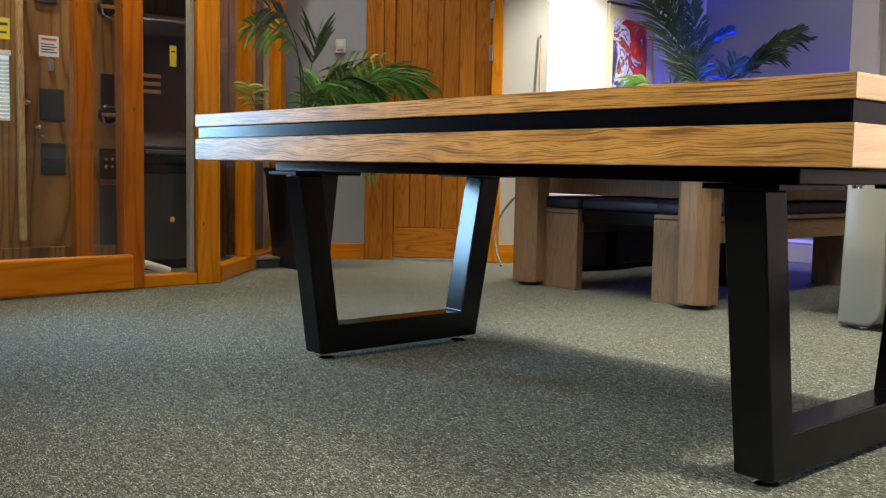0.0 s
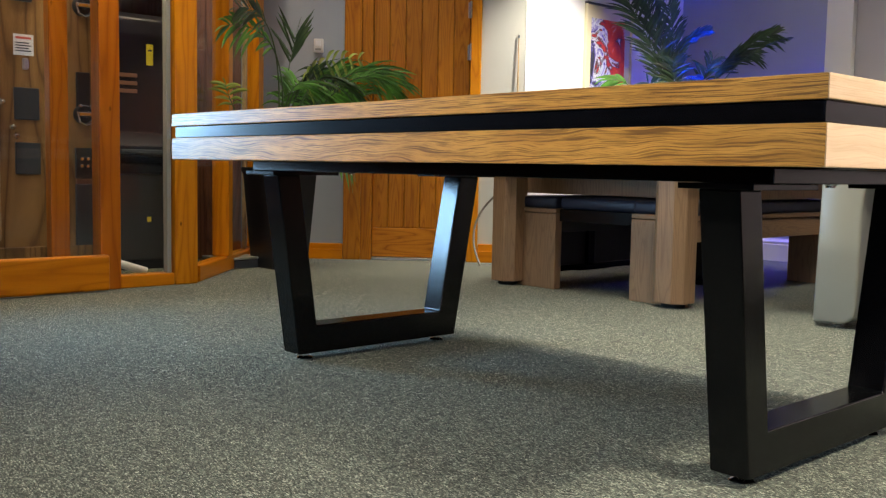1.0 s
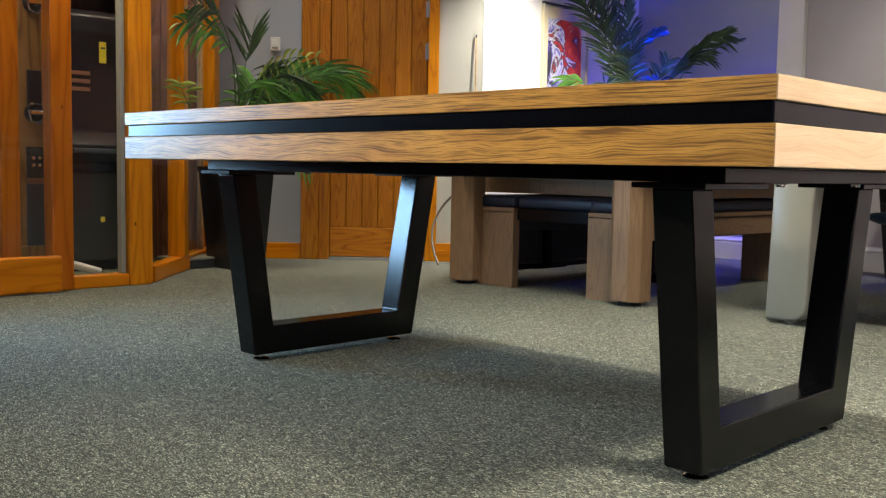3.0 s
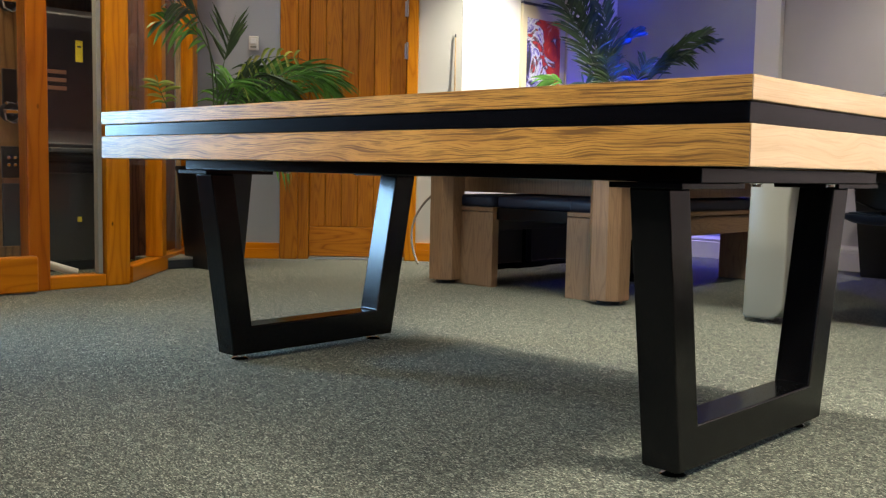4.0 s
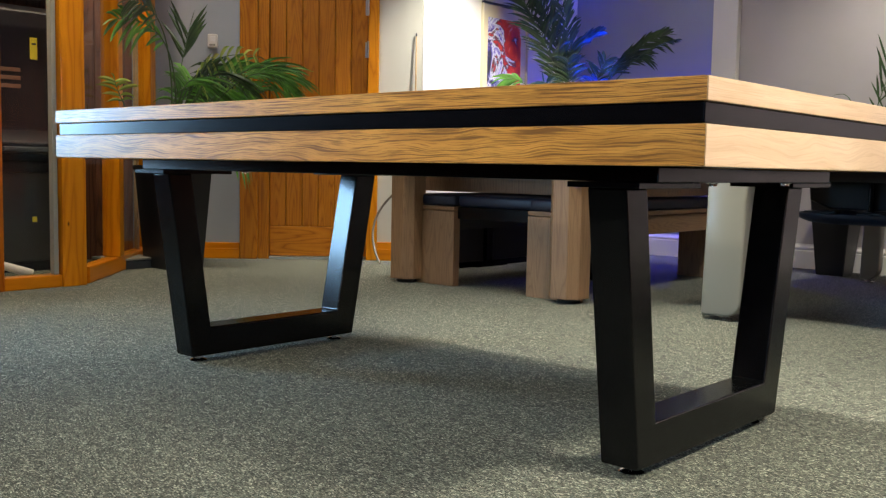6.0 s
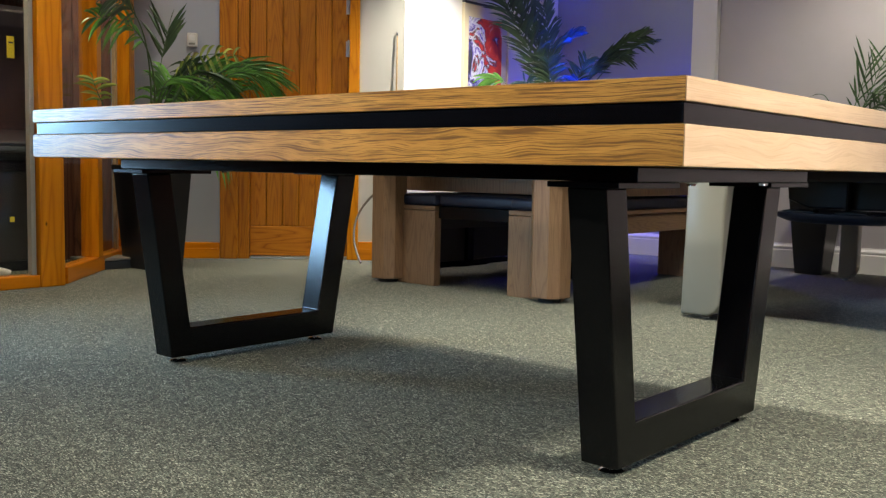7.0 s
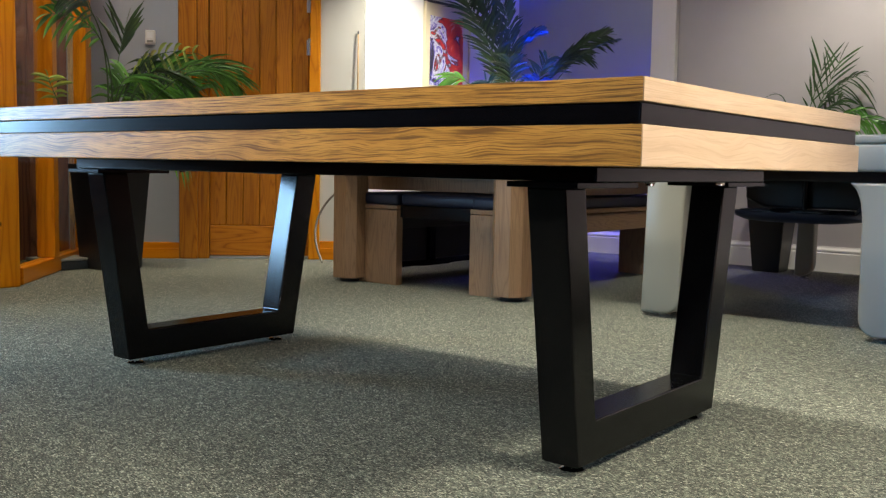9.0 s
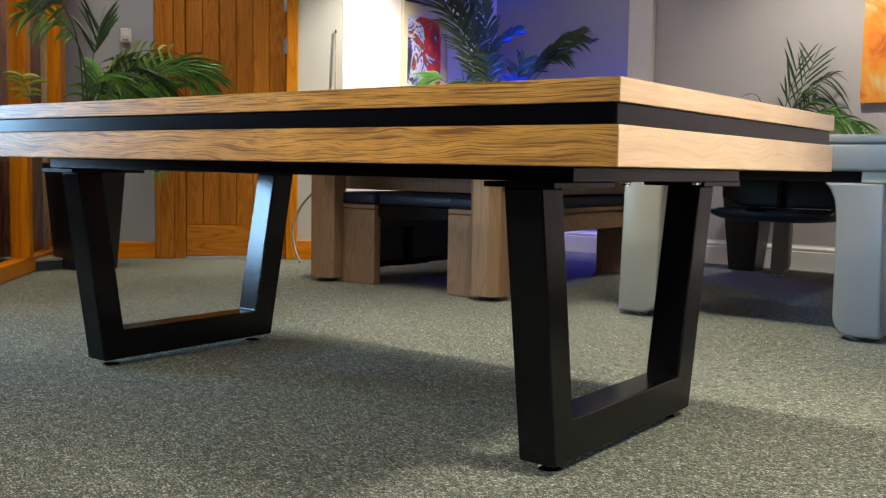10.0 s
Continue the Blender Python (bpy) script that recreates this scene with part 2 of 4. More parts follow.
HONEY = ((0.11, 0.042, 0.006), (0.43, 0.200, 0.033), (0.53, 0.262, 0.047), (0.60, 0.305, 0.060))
# end boards: same oak, paler to hold the light that falls on them
OAK_LIT = ((0.46, 0.29, 0.155), (0.63, 0.45, 0.275), (0.67, 0.49, 0.31), (0.71, 0.53, 0.35))
OAK_X = oak("oak_lower_board", 120.0, 3.0, 3.4, 0, HONEY, 0.80)
OAK_TOP = oak("oak_upper_board", 150.0, 1.3, 1.6, 0, HONEY, 0.92)
OAK_Y = oak("oak_end_lit", 90.0, 2.6, 3.0, 1, OAK_LIT, 0.28)
OAK_Y_TOP = oak("oak_end_upper_lit", 170.0, 0.7, 1.4, 1, OAK_LIT, 0.40)
PINE_Z = wood("pine_upright", (0.50, 0.158, 0.003), (0.61, 0.215, 0.004), (0.67, 0.255, 0.007), 2, 0.30, 0.08, 9.0, 1.0, 0.10, lines=0.06)
PINE_X = wood("pine_rail", (0.52, 0.155, 0.003), (0.62, 0.205, 0.004), (0.67, 0.235, 0.006), 0, 0.30, 0.08, 7.0, 0.4, 0.10, lines=0.07)
PINE_RED = wood("pine_upright_red", (0.34, 0.085, 0.004), (0.44, 0.120, 0.005), (0.49, 0.145, 0.007), 2, 0.32, 0.06, 9.0, 0.6, 0.10, lines=0.07)
DOORWOOD = wood("door_pine", (0.30, 0.094, 0.005), (0.41, 0.140, 0.006), (0.47, 0.172, 0.009), 2, 0.42, 0.03, 10.0, 0.6, 0.15, 23.0, lines=0.035)
DOORWOOD_X = wood("door_pine_rail", (0.28, 0.085, 0.004), (0.41, 0.140, 0.006), (0.47, 0.172, 0.009), 0, 0.42, 0.03, 10.0, 0.5, 0.15, 23.0, lines=0.05)
GREYOAK = wood("grey_oak", (0.22, 0.130, 0.070), (0.27, 0.165, 0.088), (0.295, 0.182, 0.098), 2, 0.5, 0.0, 12.0, 0, 0.15)
GREYOAK_Y = wood("grey_oak_rail", (0.22, 0.130, 0.070), (0.27, 0.165, 0.088), (0.295, 0.182, 0.098), 1, 0.5, 0.0, 12.0, 0, 0.15)
PLYWOOD = wood("machine_wood", (0.13, 0.062, 0.018), (0.235, 0.125, 0.04), (0.29, 0.16, 0.055), 2, 0.45, 0.1, 3.0, 0, 0.3)
PANELLING = wood("red_panelling", (0.10, 0.035, 0.018), (0.20, 0.075, 0.04), (0.26, 0.105, 0.055), 2, 0.5, 0.05, 5.0, 0.3, 0.3)
BLACK = paint("black_powder_coat", (0.003, 0.003, 0.0033), 0.20, 900.0, 0.15, 0.02)
BLACK.node_tree.nodes["Principled BSDF"].inputs["Specular IOR Level"].default_value = 0.22
BAND = paint("black_band", (0.0025, 0.0025, 0.0035), 0.24, 700.0, 0.15, 0.05)
BAND.node_tree.nodes["Principled BSDF"].inputs["Specular IOR Level"].default_value = 0.12
for joinery in (PINE_Z, PINE_X, PINE_RED, DOORWOOD, DOORWOOD_X):
    joinery.node_tree.nodes["Principled BSDF"].inputs["Specular IOR Level"].default_value = 0.2
CHROME = material("chrome", (0.75, 0.75, 0.75), 0.15, 1.0)[0]
STEEL = material("brushed_steel", (0.55, 0.55, 0.56), 0.32, 1.0)[0]
RUBBER = paint("black_rubber", (0.02, 0.02, 0.02), 0.7)
GREYWALL = paint("grey_wall_paint", (0.32, 0.345, 0.38), 0.8, 160.0, 0.05)
WARMWALL = paint("warm_grey_wall_paint", (0.455, 0.43, 0.43), 0.8, 160.0, 0.06)
WHITEWALL = paint("white_wall_paint", (0.74, 0.73, 0.68), 0.8, 160.0, 0.04)
# grey wall beside the door, made paler and creamier for the light on it
LITGREYWALL = paint("lit_grey_wall_paint", (0.50, 0.50, 0.455), 0.8, 160.0, 0.06)
CEILPAINT = paint("ceiling_paint", (0.7, 0.69, 0.66), 0.85)
WHITEPAINT = paint("white_gloss_paint", (0.76, 0.75, 0.71), 0.35)
CARPET = carpet_material()
NAVY = paint("navy_leatherette", (0.012, 0.017, 0.040), 0.42, 260.0, 0.2, 0.35)
GREYLACQ = paint("pale_grey_lacquer", (0.25, 0.25, 0.215), 0.30, 500.0, 0.05, 0.05)
PLANTER = paint("black_planter", (0.012, 0.012, 0.013), 0.35, 60.0, 0.2, 0.1)
SOIL = paint("potting_soil", (0.03, 0.02, 0.013), 0.95, 60.0, 0.4, 1.0, distance=0.01)
LEAF = leaf_material("palm_leaf", (0.042, 0.15, 0.017), (0.11, 0.31, 0.036), (0.28, 0.47, 0.080))
# the blue lamp's light put into the leaf colour of some palm_b fronds
LEAFBLUELIT = leaf_material("blue_lit_palm_leaf", (0.016, 0.06, 0.09), (0.03, 0.10, 0.15), (0.05, 0.15, 0.21))
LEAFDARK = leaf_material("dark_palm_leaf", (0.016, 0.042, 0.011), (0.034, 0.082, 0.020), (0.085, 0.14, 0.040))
LEAFDRY = leaf_material("palm_leaf_yellowing", (0.10, 0.24, 0.03), (0.34, 0.40, 0.08), (0.62, 0.52, 0.20))
STEM = paint("palm_stem", (0.05, 0.10, 0.03), 0.5, 40.0, 0.3)
GLASS = glass_material()
THINGLASS = glass_material("thin_glass", (0.97, 0.97, 0.95), 0.5)
BLACKPLASTIC = paint("black_plastic", (0.018, 0.018, 0.02), 0.3)
MACHINE = paint("dark_machine_case", (0.010, 0.009, 0.014), 0.32, 300.0, 0.3, 0.05, 0.0)
CABLE = paint("grey_cable_sheath", (0.15, 0.13, 0.105), 0.5)
# closing panel's own dark colour; also the shade on bench_a's inner apron
DARKPANEL = paint("dark_panel_and_shade", (0.022, 0.020, 0.018), 0.5, 80.0, 0.2)
MACHINE.node_tree.nodes["Principled BSDF"].inputs["Specular IOR Level"].default_value = 0.2
SLATE = paint("slate_panel", (0.035, 0.042, 0.05), 0.4)
YELLOW = paint("yellow_label", (0.75, 0.62, 0.04), 0.6)
PAPER = paint("paper", (0.72, 0.72, 0.70), 0.7)
REDINK = paint("red_ink", (0.6, 0.12, 0.09), 0.7)
BRONZE = paint("bronze_stripe", (0.20, 0.10, 0.06), 0.4)
CREAM = paint("cream_frame", (0.72, 0.65, 0.44), 0.5)
WHITEPLASTIC = paint("white_plastic", (0.66, 0.65, 0.60), 0.4)
CUEWOOD = wood("cue_maple", (0.4, 0.26, 0.11), (0.55, 0.38, 0.18), (0.62, 0.45, 0.23), 2, 0.35, 0.2)
LENS = glow("lamp_lens", (1.0, 0.85, 0.62), 6.0)
BEIGE = paint("beige_edge", (0.42, 0.36, 0.24), 0.5)


def artwork(name, stops, scale, seed, lean=0.0):
    m, t, b = material(name, (0.5, 0.5, 0.5), 0.55)
    mp = coords(t, (1, 1, 1))
    off = t.nodes.new("ShaderNodeVectorMath")
    off.inputs[1].default_value = (seed, seed * 1.7, seed * 0.6)
    t.links.new(mp, off.inputs[0])
    n1 = node(t, "ShaderNodeTexNoise", Scale=scale, Detail=6.0, Roughness=0.62, Distortion=1.4)
    t.links.new(off.outputs[0], n1.inputs["Vector"])
    axes = t.nodes.new("ShaderNodeSeparateXYZ")
    t.links.new(mp, axes.inputs[0])
    tilt = t.nodes.new("ShaderNodeMath")
    tilt.operation = "MULTIPLY_ADD"
    tilt.inputs[1].default_value = lean
    t.links.new(axes.outputs[1], tilt.inputs[0])
    t.links.new(n1.outputs["Fac"], tilt.inputs[2])
    t.links.new(ramp(t, tilt.outputs[0], stops), b.inputs["Base Color"])
    bump(t, b, n1.outputs["Fac"], 0.3, 0.004)
    return m


ART_RED = artwork("red_abstract_paint", [(0.20, (0.02, 0.02, 0.03)), (0.30, (0.03, 0.03, 0.06)), (0.34, (0.15, 0.12, 0.5)), (0.40, (0.75, 0.78, 0.85)), (0.45, (0.04, 0.03, 0.05)), (0.49, (0.55, 0.03, 0.03)), (0.62, (0.75, 0.07, 0.02)), (0.72, (0.78, 0.5, 0.42))], 5.0, 3.1, 0.75)
ART_ORANGE = artwork("orange_abstract_paint", [(0.30, (0.55, 0.08, 0.01)), (0.45, (0.85, 0.26, 0.02)), (0.56, (0.80, 0.36, 0.05)), (0.66, (0.75, 0.58, 0.30)), (0.8, (0.8, 0.72, 0.55))], 3.2, 8.4)


# ---- building helpers ----
def thing(name, m, label, category, group="", kind=""):
    ob = new(name)
    ob.empty_display_size = 0.1
    ob.matrix_world = m
    return tagged(ob, label, category, group, kind)


def mesh_of(name, bm, mat, smooth=False):
    me = bpy.data.meshes.new(name)
    bmesh.ops.recalc_face_normals(bm, faces=bm.faces)
    bm.to_mesh(me)
    bm.free()
    me.materials.append(mat)
    if smooth:
        for p in me.polygons:
            p.use_smooth = True
        me.set_sharp_from_angle(angle=radians(38))
    return me


def part(name, bm, mat, parent, label="", smooth=False):
    ob = new(name, mesh_of(name, bm, mat, smooth))
    ob.parent = parent
    return tagged(ob, label) if label else ob


def solid(name, bm, mat, label, category, group="", kind="", m=None, smooth=False):
    ob = new(name, mesh_of(name, bm, mat, smooth))
    if m is not None:
        ob.matrix_world = m
    return tagged(ob, label, category, group, kind)


def box(x0, x1, y0, y1, z0, z1, r=0.0, bm=None, seg=2):
    b = bmesh.new()
    bmesh.ops.create_cube(b, size=1.0)
    for v in b.verts:
        v.co = Vector((x0 if v.co.x < 0 else x1, y0 if v.co.y < 0 else y1, z0 if v.co.z < 0 else z1))
    if r:
        bmesh.ops.bevel(b, geom=list(b.edges), offset=r, segments=seg, profile=0.5, affect="EDGES")
    return join(bm, b)


def join(bm, b):
    if bm is None:
        return b
    tmp = bpy.data.meshes.new("tmp")
    b.to_mesh(tmp)
    b.free()
    bm.from_mesh(tmp)
    bpy.data.meshes.remove(tmp)
    return bm


def prism(outline, low, high, axis="z", r=0.0, bm=None, seg=2):
    """An outline of (a, b) pairs pushed from low to high along the axis (x: pairs are y, z; y: x, z; z: x, y)."""
    put = {"x": lambda a, b, c: (c, a, b), "y": lambda a, b, c: (a, c, b), "z": lambda a, b, c: (a, b, c)}[axis]
    b = bmesh.new()
    lo = [b.verts.new(put(p, q, low)) for p, q in outline]
    hi = [b.verts.new(put(p, q, high)) for p, q in outline]
    b.faces.new(lo), b.faces.new(hi)
    for i in range(len(outline)):
        j = (i + 1) % len(outline)
        b.faces.new((lo[i], lo[j], hi[j], hi[i]))
    bmesh.ops.recalc_face_normals(b, faces=b.faces)
    if r:
        bmesh.ops.bevel(b, geom=list(b.edges), offset=r, segments=seg, profile=0.5, affect="EDGES")
    return join(bm, b)


def lathe(profile, n=24, bm=None, centre=(0, 0)):
    """A turned shape from (radius, z) pairs."""
    b = bmesh.new()
    rings = []
    for r, z in profile:
        rings.append([b.verts.new((centre[0] + r * math.cos(2 * math.pi * i / n), centre[1] + r * math.sin(2 * math.pi * i / n), z)) for i in range(n)])
    for a, c in zip(rings, rings[1:]):
        for i in range(n):
            b.faces.new((a[i], a[(i + 1) % n], c[(i + 1) % n], c[i]))
    b.faces.new(rings[0]), b.faces.new(rings[-1])
    return join(bm, b)


def tube(points, r, n=8, bm=None, taper=1.0):
    b = bmesh.new()
    pts = [Vector(p) for p in points]
    rings = []
    for i, p in enumerate(pts):
        d = (pts[min(i + 1, len(pts) - 1)] - pts[max(i - 1, 0)]).normalized()
        side = d.cross(Vector((0.3, 0.2, 1) if abs(d.z) < 0.9 else (1, 0.2, 0))).normalized()
        up = side.cross(d)
        rad = r * (1 + (taper - 1) * i / (len(pts) - 1))
        rings.append([b.verts.new(p + rad * (side * math.cos(2 * math.pi * k / n) + up * math.sin(2 * math.pi * k / n))) for k in range(n)])
    for a, c in zip(rings, rings[1:]):
        for k in range(n):
            b.faces.new((a[k], a[(k + 1) % n], c[(k + 1) % n], c[k]))
    b.faces.new(rings[0]), b.faces.new(rings[-1])
    return join(bm, b)


def bezier(p0, p1, p2, n):
    p0, p1, p2 = Vector(p0), Vector(p1), Vector(p2)
    return [(1 - s) ** 2 * p0 + 2 * s * (1 - s) * p1 + s * s * p2 for s in (i / n for i in range(n + 1))]


# ---- the room ----
def structure(name, bm, mat, label, category, m=None):
    return solid(name, bm, mat, label, category, kind="structure", m=m)


XW, XE, YS, YN = -3.9, 3.3, -4.2, 4.98
structure("floor", box(-7.2, XE + 0.2, YS - 0.2, 5.6, -0.12, 0.0), CARPET, "grey-green flecked loop-pile carpet", "carpet")
structure("ceiling", box(-7.2, XE + 0.2, YS - 0.2, 5.6, CEIL, CEIL + 0.12), CEILPAINT, "plain off-white painted ceiling", "ceiling")
east = box(XE, XE + 0.15, YS, -1.85, 0, CEIL)
box(XE, XE + 0.15, -1.6, 5.5, 0, CEIL, bm=east)
box(XE, XE + 0.15, -1.85, -1.6, 0, 0.45, bm=east)
box(XE, XE + 0.15, -1.85, -1.6, 2.0, CEIL, bm=east)
structure("wall_east", east, PANELLING, "dark timber panelled wall with a window opening", "wall")
structure("backdrop_east", box(XE + 0.40, XE + 0.42, -2.2, -1.3, 0.2, 2.3), glow("east_backdrop", (1.0, 0.88, 0.95), 45.0), "pale daylight outside the window", "backdrop")
south = box(-7.0, 0.3, YS - 0.15, YS, 0, CEIL)
box(1.3, XE, YS - 0.15, YS, 0, CEIL, bm=south)
box(0.3, 1.3, YS - 0.15, YS, 0, 0.75, bm=south)
box(0.3, 1.3, YS - 0.15, YS, 1.95, CEIL, bm=south)
structure("wall_south", south, PANELLING, "dark timber wall with a window opening", "wall")
structure("backdrop_south", box(0.0, 1.6, YS - 0.5, YS - 0.48, 0.4, 2.3), glow("south_backdrop", (0.42, 0.68, 1.0), 2.0), "pale blue daylight outside the window", "backdrop")

# daylight window in the west wall, beyond the glazed room
west = box(XW - 0.12, XW, YS, -1.2, 0, CEIL)
box(XW - 0.12, XW, -1.2, -0.52, 0, 0.45, bm=west)
box(XW - 0.12, XW, -1.2, -0.52, 1.5, CEIL, bm=west)
box(XW - 0.12, XW, -0.52, -0.42, 0, CEIL, bm=west)
structure("wall_west", west, PANELLING, "dark timber wall with a window opening", "wall")
window = thing("window_1", pose(XW, -0.86, 0.45), "narrow pine-framed window with pale blue daylight", "window", kind="structure")
part("sill", box(-0.10, 0.05, -0.36, 0.36, -0.03, 0.0, 0.006), PINE_X, window)
for a, b in ((-0.338, -0.29), (0.29, 0.338)):
    part("frame", box(-0.10, -0.02, a, b, 0.001, 1.049, 0.004), PINE_Z, window)
part("frame", box(-0.10, -0.02, -0.289, 0.289, 0.001, 0.05, 0.004), PINE_X, window)
part("frame", box(-0.10, -0.02, -0.289, 0.289, 1.0, 1.049, 0.004), PINE_X, window)
structure("backdrop", box(XW - 0.30, XW - 0.28, -1.4, -0.45, 0.2, 1.8), glow("daylight_backdrop", (0.42, 0.70, 1.0), 4.0), "pale blue daylight outside the window", "backdrop")

# north wall, alcove and picture wall
structure("wall_north", box(-2.29, XE, YN, YN + 0.15, 0, CEIL), WARMWALL, "grey painted wall with a tall white skirting", "wall")
structure("wall_pier", box(-2.475, -2.291, 4.93, 5.25, 0, CEIL, 0.003), WHITEWALL, "narrow pale grey wall pier", "wall")
structure("wall_alcove", box(-3.85, -2.476, 5.06, 5.2, 0, CEIL), GREYWALL, "grey alcove wall washed in purple light", "wall")
structure("wall_picture", box(-3.85, -3.71, 3.277, 5.058, 0, CEIL), WHITEWALL, "bright white painted wall", "wall")


def skirting(name, length, m, mat, h=0.165, d=0.022, label="tall white moulded skirting board"):
    prof = [(0, 0), (-d, 0), (-d, h * 0.72), (-d * 0.72, h * 0.76), (-d * 0.9, h * 0.80), (-d * 0.9, h * 0.86), (-d * 0.35, h * 0.95), (-d * 0.3, h), (0, h)]
    return structure(name, prism(prof, 0, length, "x"), mat, label, "skirting", m)


skirting("baseboard_1", 5.5, pose(-2.288, YN - 0.001, 0), WHITEPAINT)
skirting("baseboard_2", 1.2, pose(-3.687, 5.059, 0), WHITEPAINT)
skirting("baseboard_3", 0.186, pose(-2.476, 4.929, 0), WHITEPAINT)

# diagonal wall with the plank door: local x runs along the wall, the room lies at -y
DW = pose(-4.93, 2.05, 0, 0, 0, 45)
dwall = box(-0.4, 0.527, 0, 0.12, 0, CEIL)
box(0.527, 1.4385, 0, 0.12, 2.13, CEIL, bm=dwall)
structure("wall_door", dwall, GREYWALL, "grey painted wall around a pine door", "wall", DW)
# continues the grey wall, with its light put into the colour
structure("wall_door_side", box(1.4386, 1.724, 0, 0.12, 0, CEIL), LITGREYWALL, "grey painted wall beside the pine door, coloured paler for the light on it", "wall", DW)
structure("wall_behind_door", box(0.3, 1.6, 0.30, 0.36, 0, CEIL), GREYWALL, "plain wall behind the door", "wall", DW)
for k, (a, b, h) in enumerate(((0.02, 0.526, 0.106), (1.4395, 1.724, 0.122))):
    bm = box(a, b, -0.02, -0.001, 0, h, 0.004)
    box(a, b, -0.028, -0.021, 0, h * 0.62, 0.002, bm)
    structure("trim_%d" % (k + 1), bm, PINE_X, "varnished pine skirting board", "skirting", DW)

door = thing("door_1", DW @ pose(0.72, 0, 0), "closed knotty pine plank door with its frame", "door", kind="structure")
part("door_frame", box(-0.192, -0.075, -0.03, 0.10, 0, 2.12, 0.006), DOORWOOD, door)
part("door_jamb", box(-0.074, -0.003, -0.012, 0.10, 0, 2.05, 0.004), DOORWOOD, door)
part("door_frame", box(0.645, 0.7175, -0.03, 0.10, 0, 2.12, 0.006), PINE_Z, door)
part("door_head", box(-0.074, 0.644, -0.03, 0.10, 2.05, 2.12, 0.006), DOORWOOD_X, door)
leaf = part("door_leaf", box(0.0, 0.642, 0.035, 0.06, 0.02, 2.04), DOORWOOD, door)
part("bottom_rail", box(0.0, 0.642, 0.012, 0.034, 0.02, 0.217, 0.004), DOORWOOD_X, door)
for k in range(6):
    part("plank", box(k * 0.107 + 0.001, k * 0.107 + 0.1055, 0.016, 0.034, 0.219, 2.04, 0.005), DOORWOOD, door)
part("threshold", box(0.0, 0.642, -0.01, 0.09, 0.001, 0.016, 0.003), STEEL, door, "pale metal threshold strip")
for z in (0.32, 1.345, 1.62):
    hinge = box(0.626, 0.652, -0.004, 0.012, z, z + 0.1, 0.002)
    lathe([(0.007, z - 0.004), (0.007, z + 0.104)], 10, hinge, (0.645, -0.035))
    part("hinge", hinge, STEEL, door, "steel hinge")

switch = thing("wall_switch", DW @ pose(0.352, 0, 1.38), "small white plastic switch box on the grey wall", "switch")
part("case", box(-0.032, 0.032, -0.03, -0.001, 0, 0.09, 0.006), WHITEPLASTIC, switch)
part("rocker", box(-0.018, 0.018, -0.035, -0.0295, 0.04, 0.075, 0.002), PAPER, switch)
part("vent", box(-0.02, 0.02, -0.033, -0.0295, 0.012, 0.026, 0.001), GREYLACQ, switch)

# ---- glazed room: local x runs along +y of the world, the showroom lies at -y ----
GP = pose(XW, 0, 0, 0, 0, 90)


def pine_post(name, a, b, front, back, z0, z1, m, label="varnished knotty pine post", mat=PINE_Z):
    return structure(name, box(a, b, front, back, z0, z1, 0.006), mat, label, "post", m)


pine_post("post_1", 0.849, 0.976, -0.045, 0.06, 0.0, CEIL, GP, "varnished knotty pine corner post")
pine_post("post_2", 0.456, 0.560, -0.05, 0.05, 0.0, CEIL, GP, "reddish varnished pine post", PINE_RED)
pine_post("post_3", 0.262, 0.352, 0.06, 0.13, 0.0, CEIL, GP, "reddish varnished pine post", PINE_RED)
pine_post("post_4", -0.42, -0.30, -0.05, 0.06, 0.0, CEIL, GP)
structure("sill_1", box(0.561, 0.848, -0.04, 0.05, 0.0, 0.062, 0.006), PINE_X, "varnished pine sill rail", "rail", GP)
structure("head_rail", box(-0.30, 0.848, -0.04, 0.05, 2.2, CEIL, 0.006), PINE_X, "varnished pine head rail", "rail", GP)
metal_edge = structure("trim_3", box(0.810, 0.836, -0.03, 0.012, 0.063, 2.19, 0.004), GREYLACQ, "pale metal edge strip of the glass", "trim", GP)
slider = thing("sliding_door", GP @ pose(0, -0.055, 0), "glazed sliding door with a thick pine bottom rail", "door")
part("bottom_rail", box(-0.75, 0.482, -0.05, 0.0, 0.004, 0.177, 0.014, seg=3), PINE_X, slider)
part("track", box(-0.75, 0.482, -0.03, 0.0, 0.0005, 0.004), STEEL, slider)
slider_pane = part("pane", box(-0.30, 0.455, 0.03, 0.036, 0.178, 2.19), GLASS, slider)
slider_pane.visible_shadow = False
pane_1 = structure("window_2", box(0.561, 0.805, 0.0, 0.006, 0.063, 2.19), GLASS, "clear fixed glass pane", "glass", GP)
pane_1.visible_shadow = False

# the glazed return at 45 degrees
GR = pose(-3.917, 0.976, 0, 0, 0, 135)
structure("sill_2", box(0.02, 1.43, -0.035, 0.05, 0.0, 0.085, 0.006), PINE_X, "varnished pine sill rail on the carpet", "rail", GR)
pine_post("post_5", 0.56, 0.645, -0.04, 0.06, 0.086, CEIL, GR)
pine_post("post_6", 1.27, 1.40, -0.04, 0.06, 0.086, CEIL, GR)
structure("trim_4", box(1.08, 1.11, -0.005, 0.02, 0.086, CEIL, 0.004), CUEWOOD, "pale wooden glazing bead", "trim", GR)
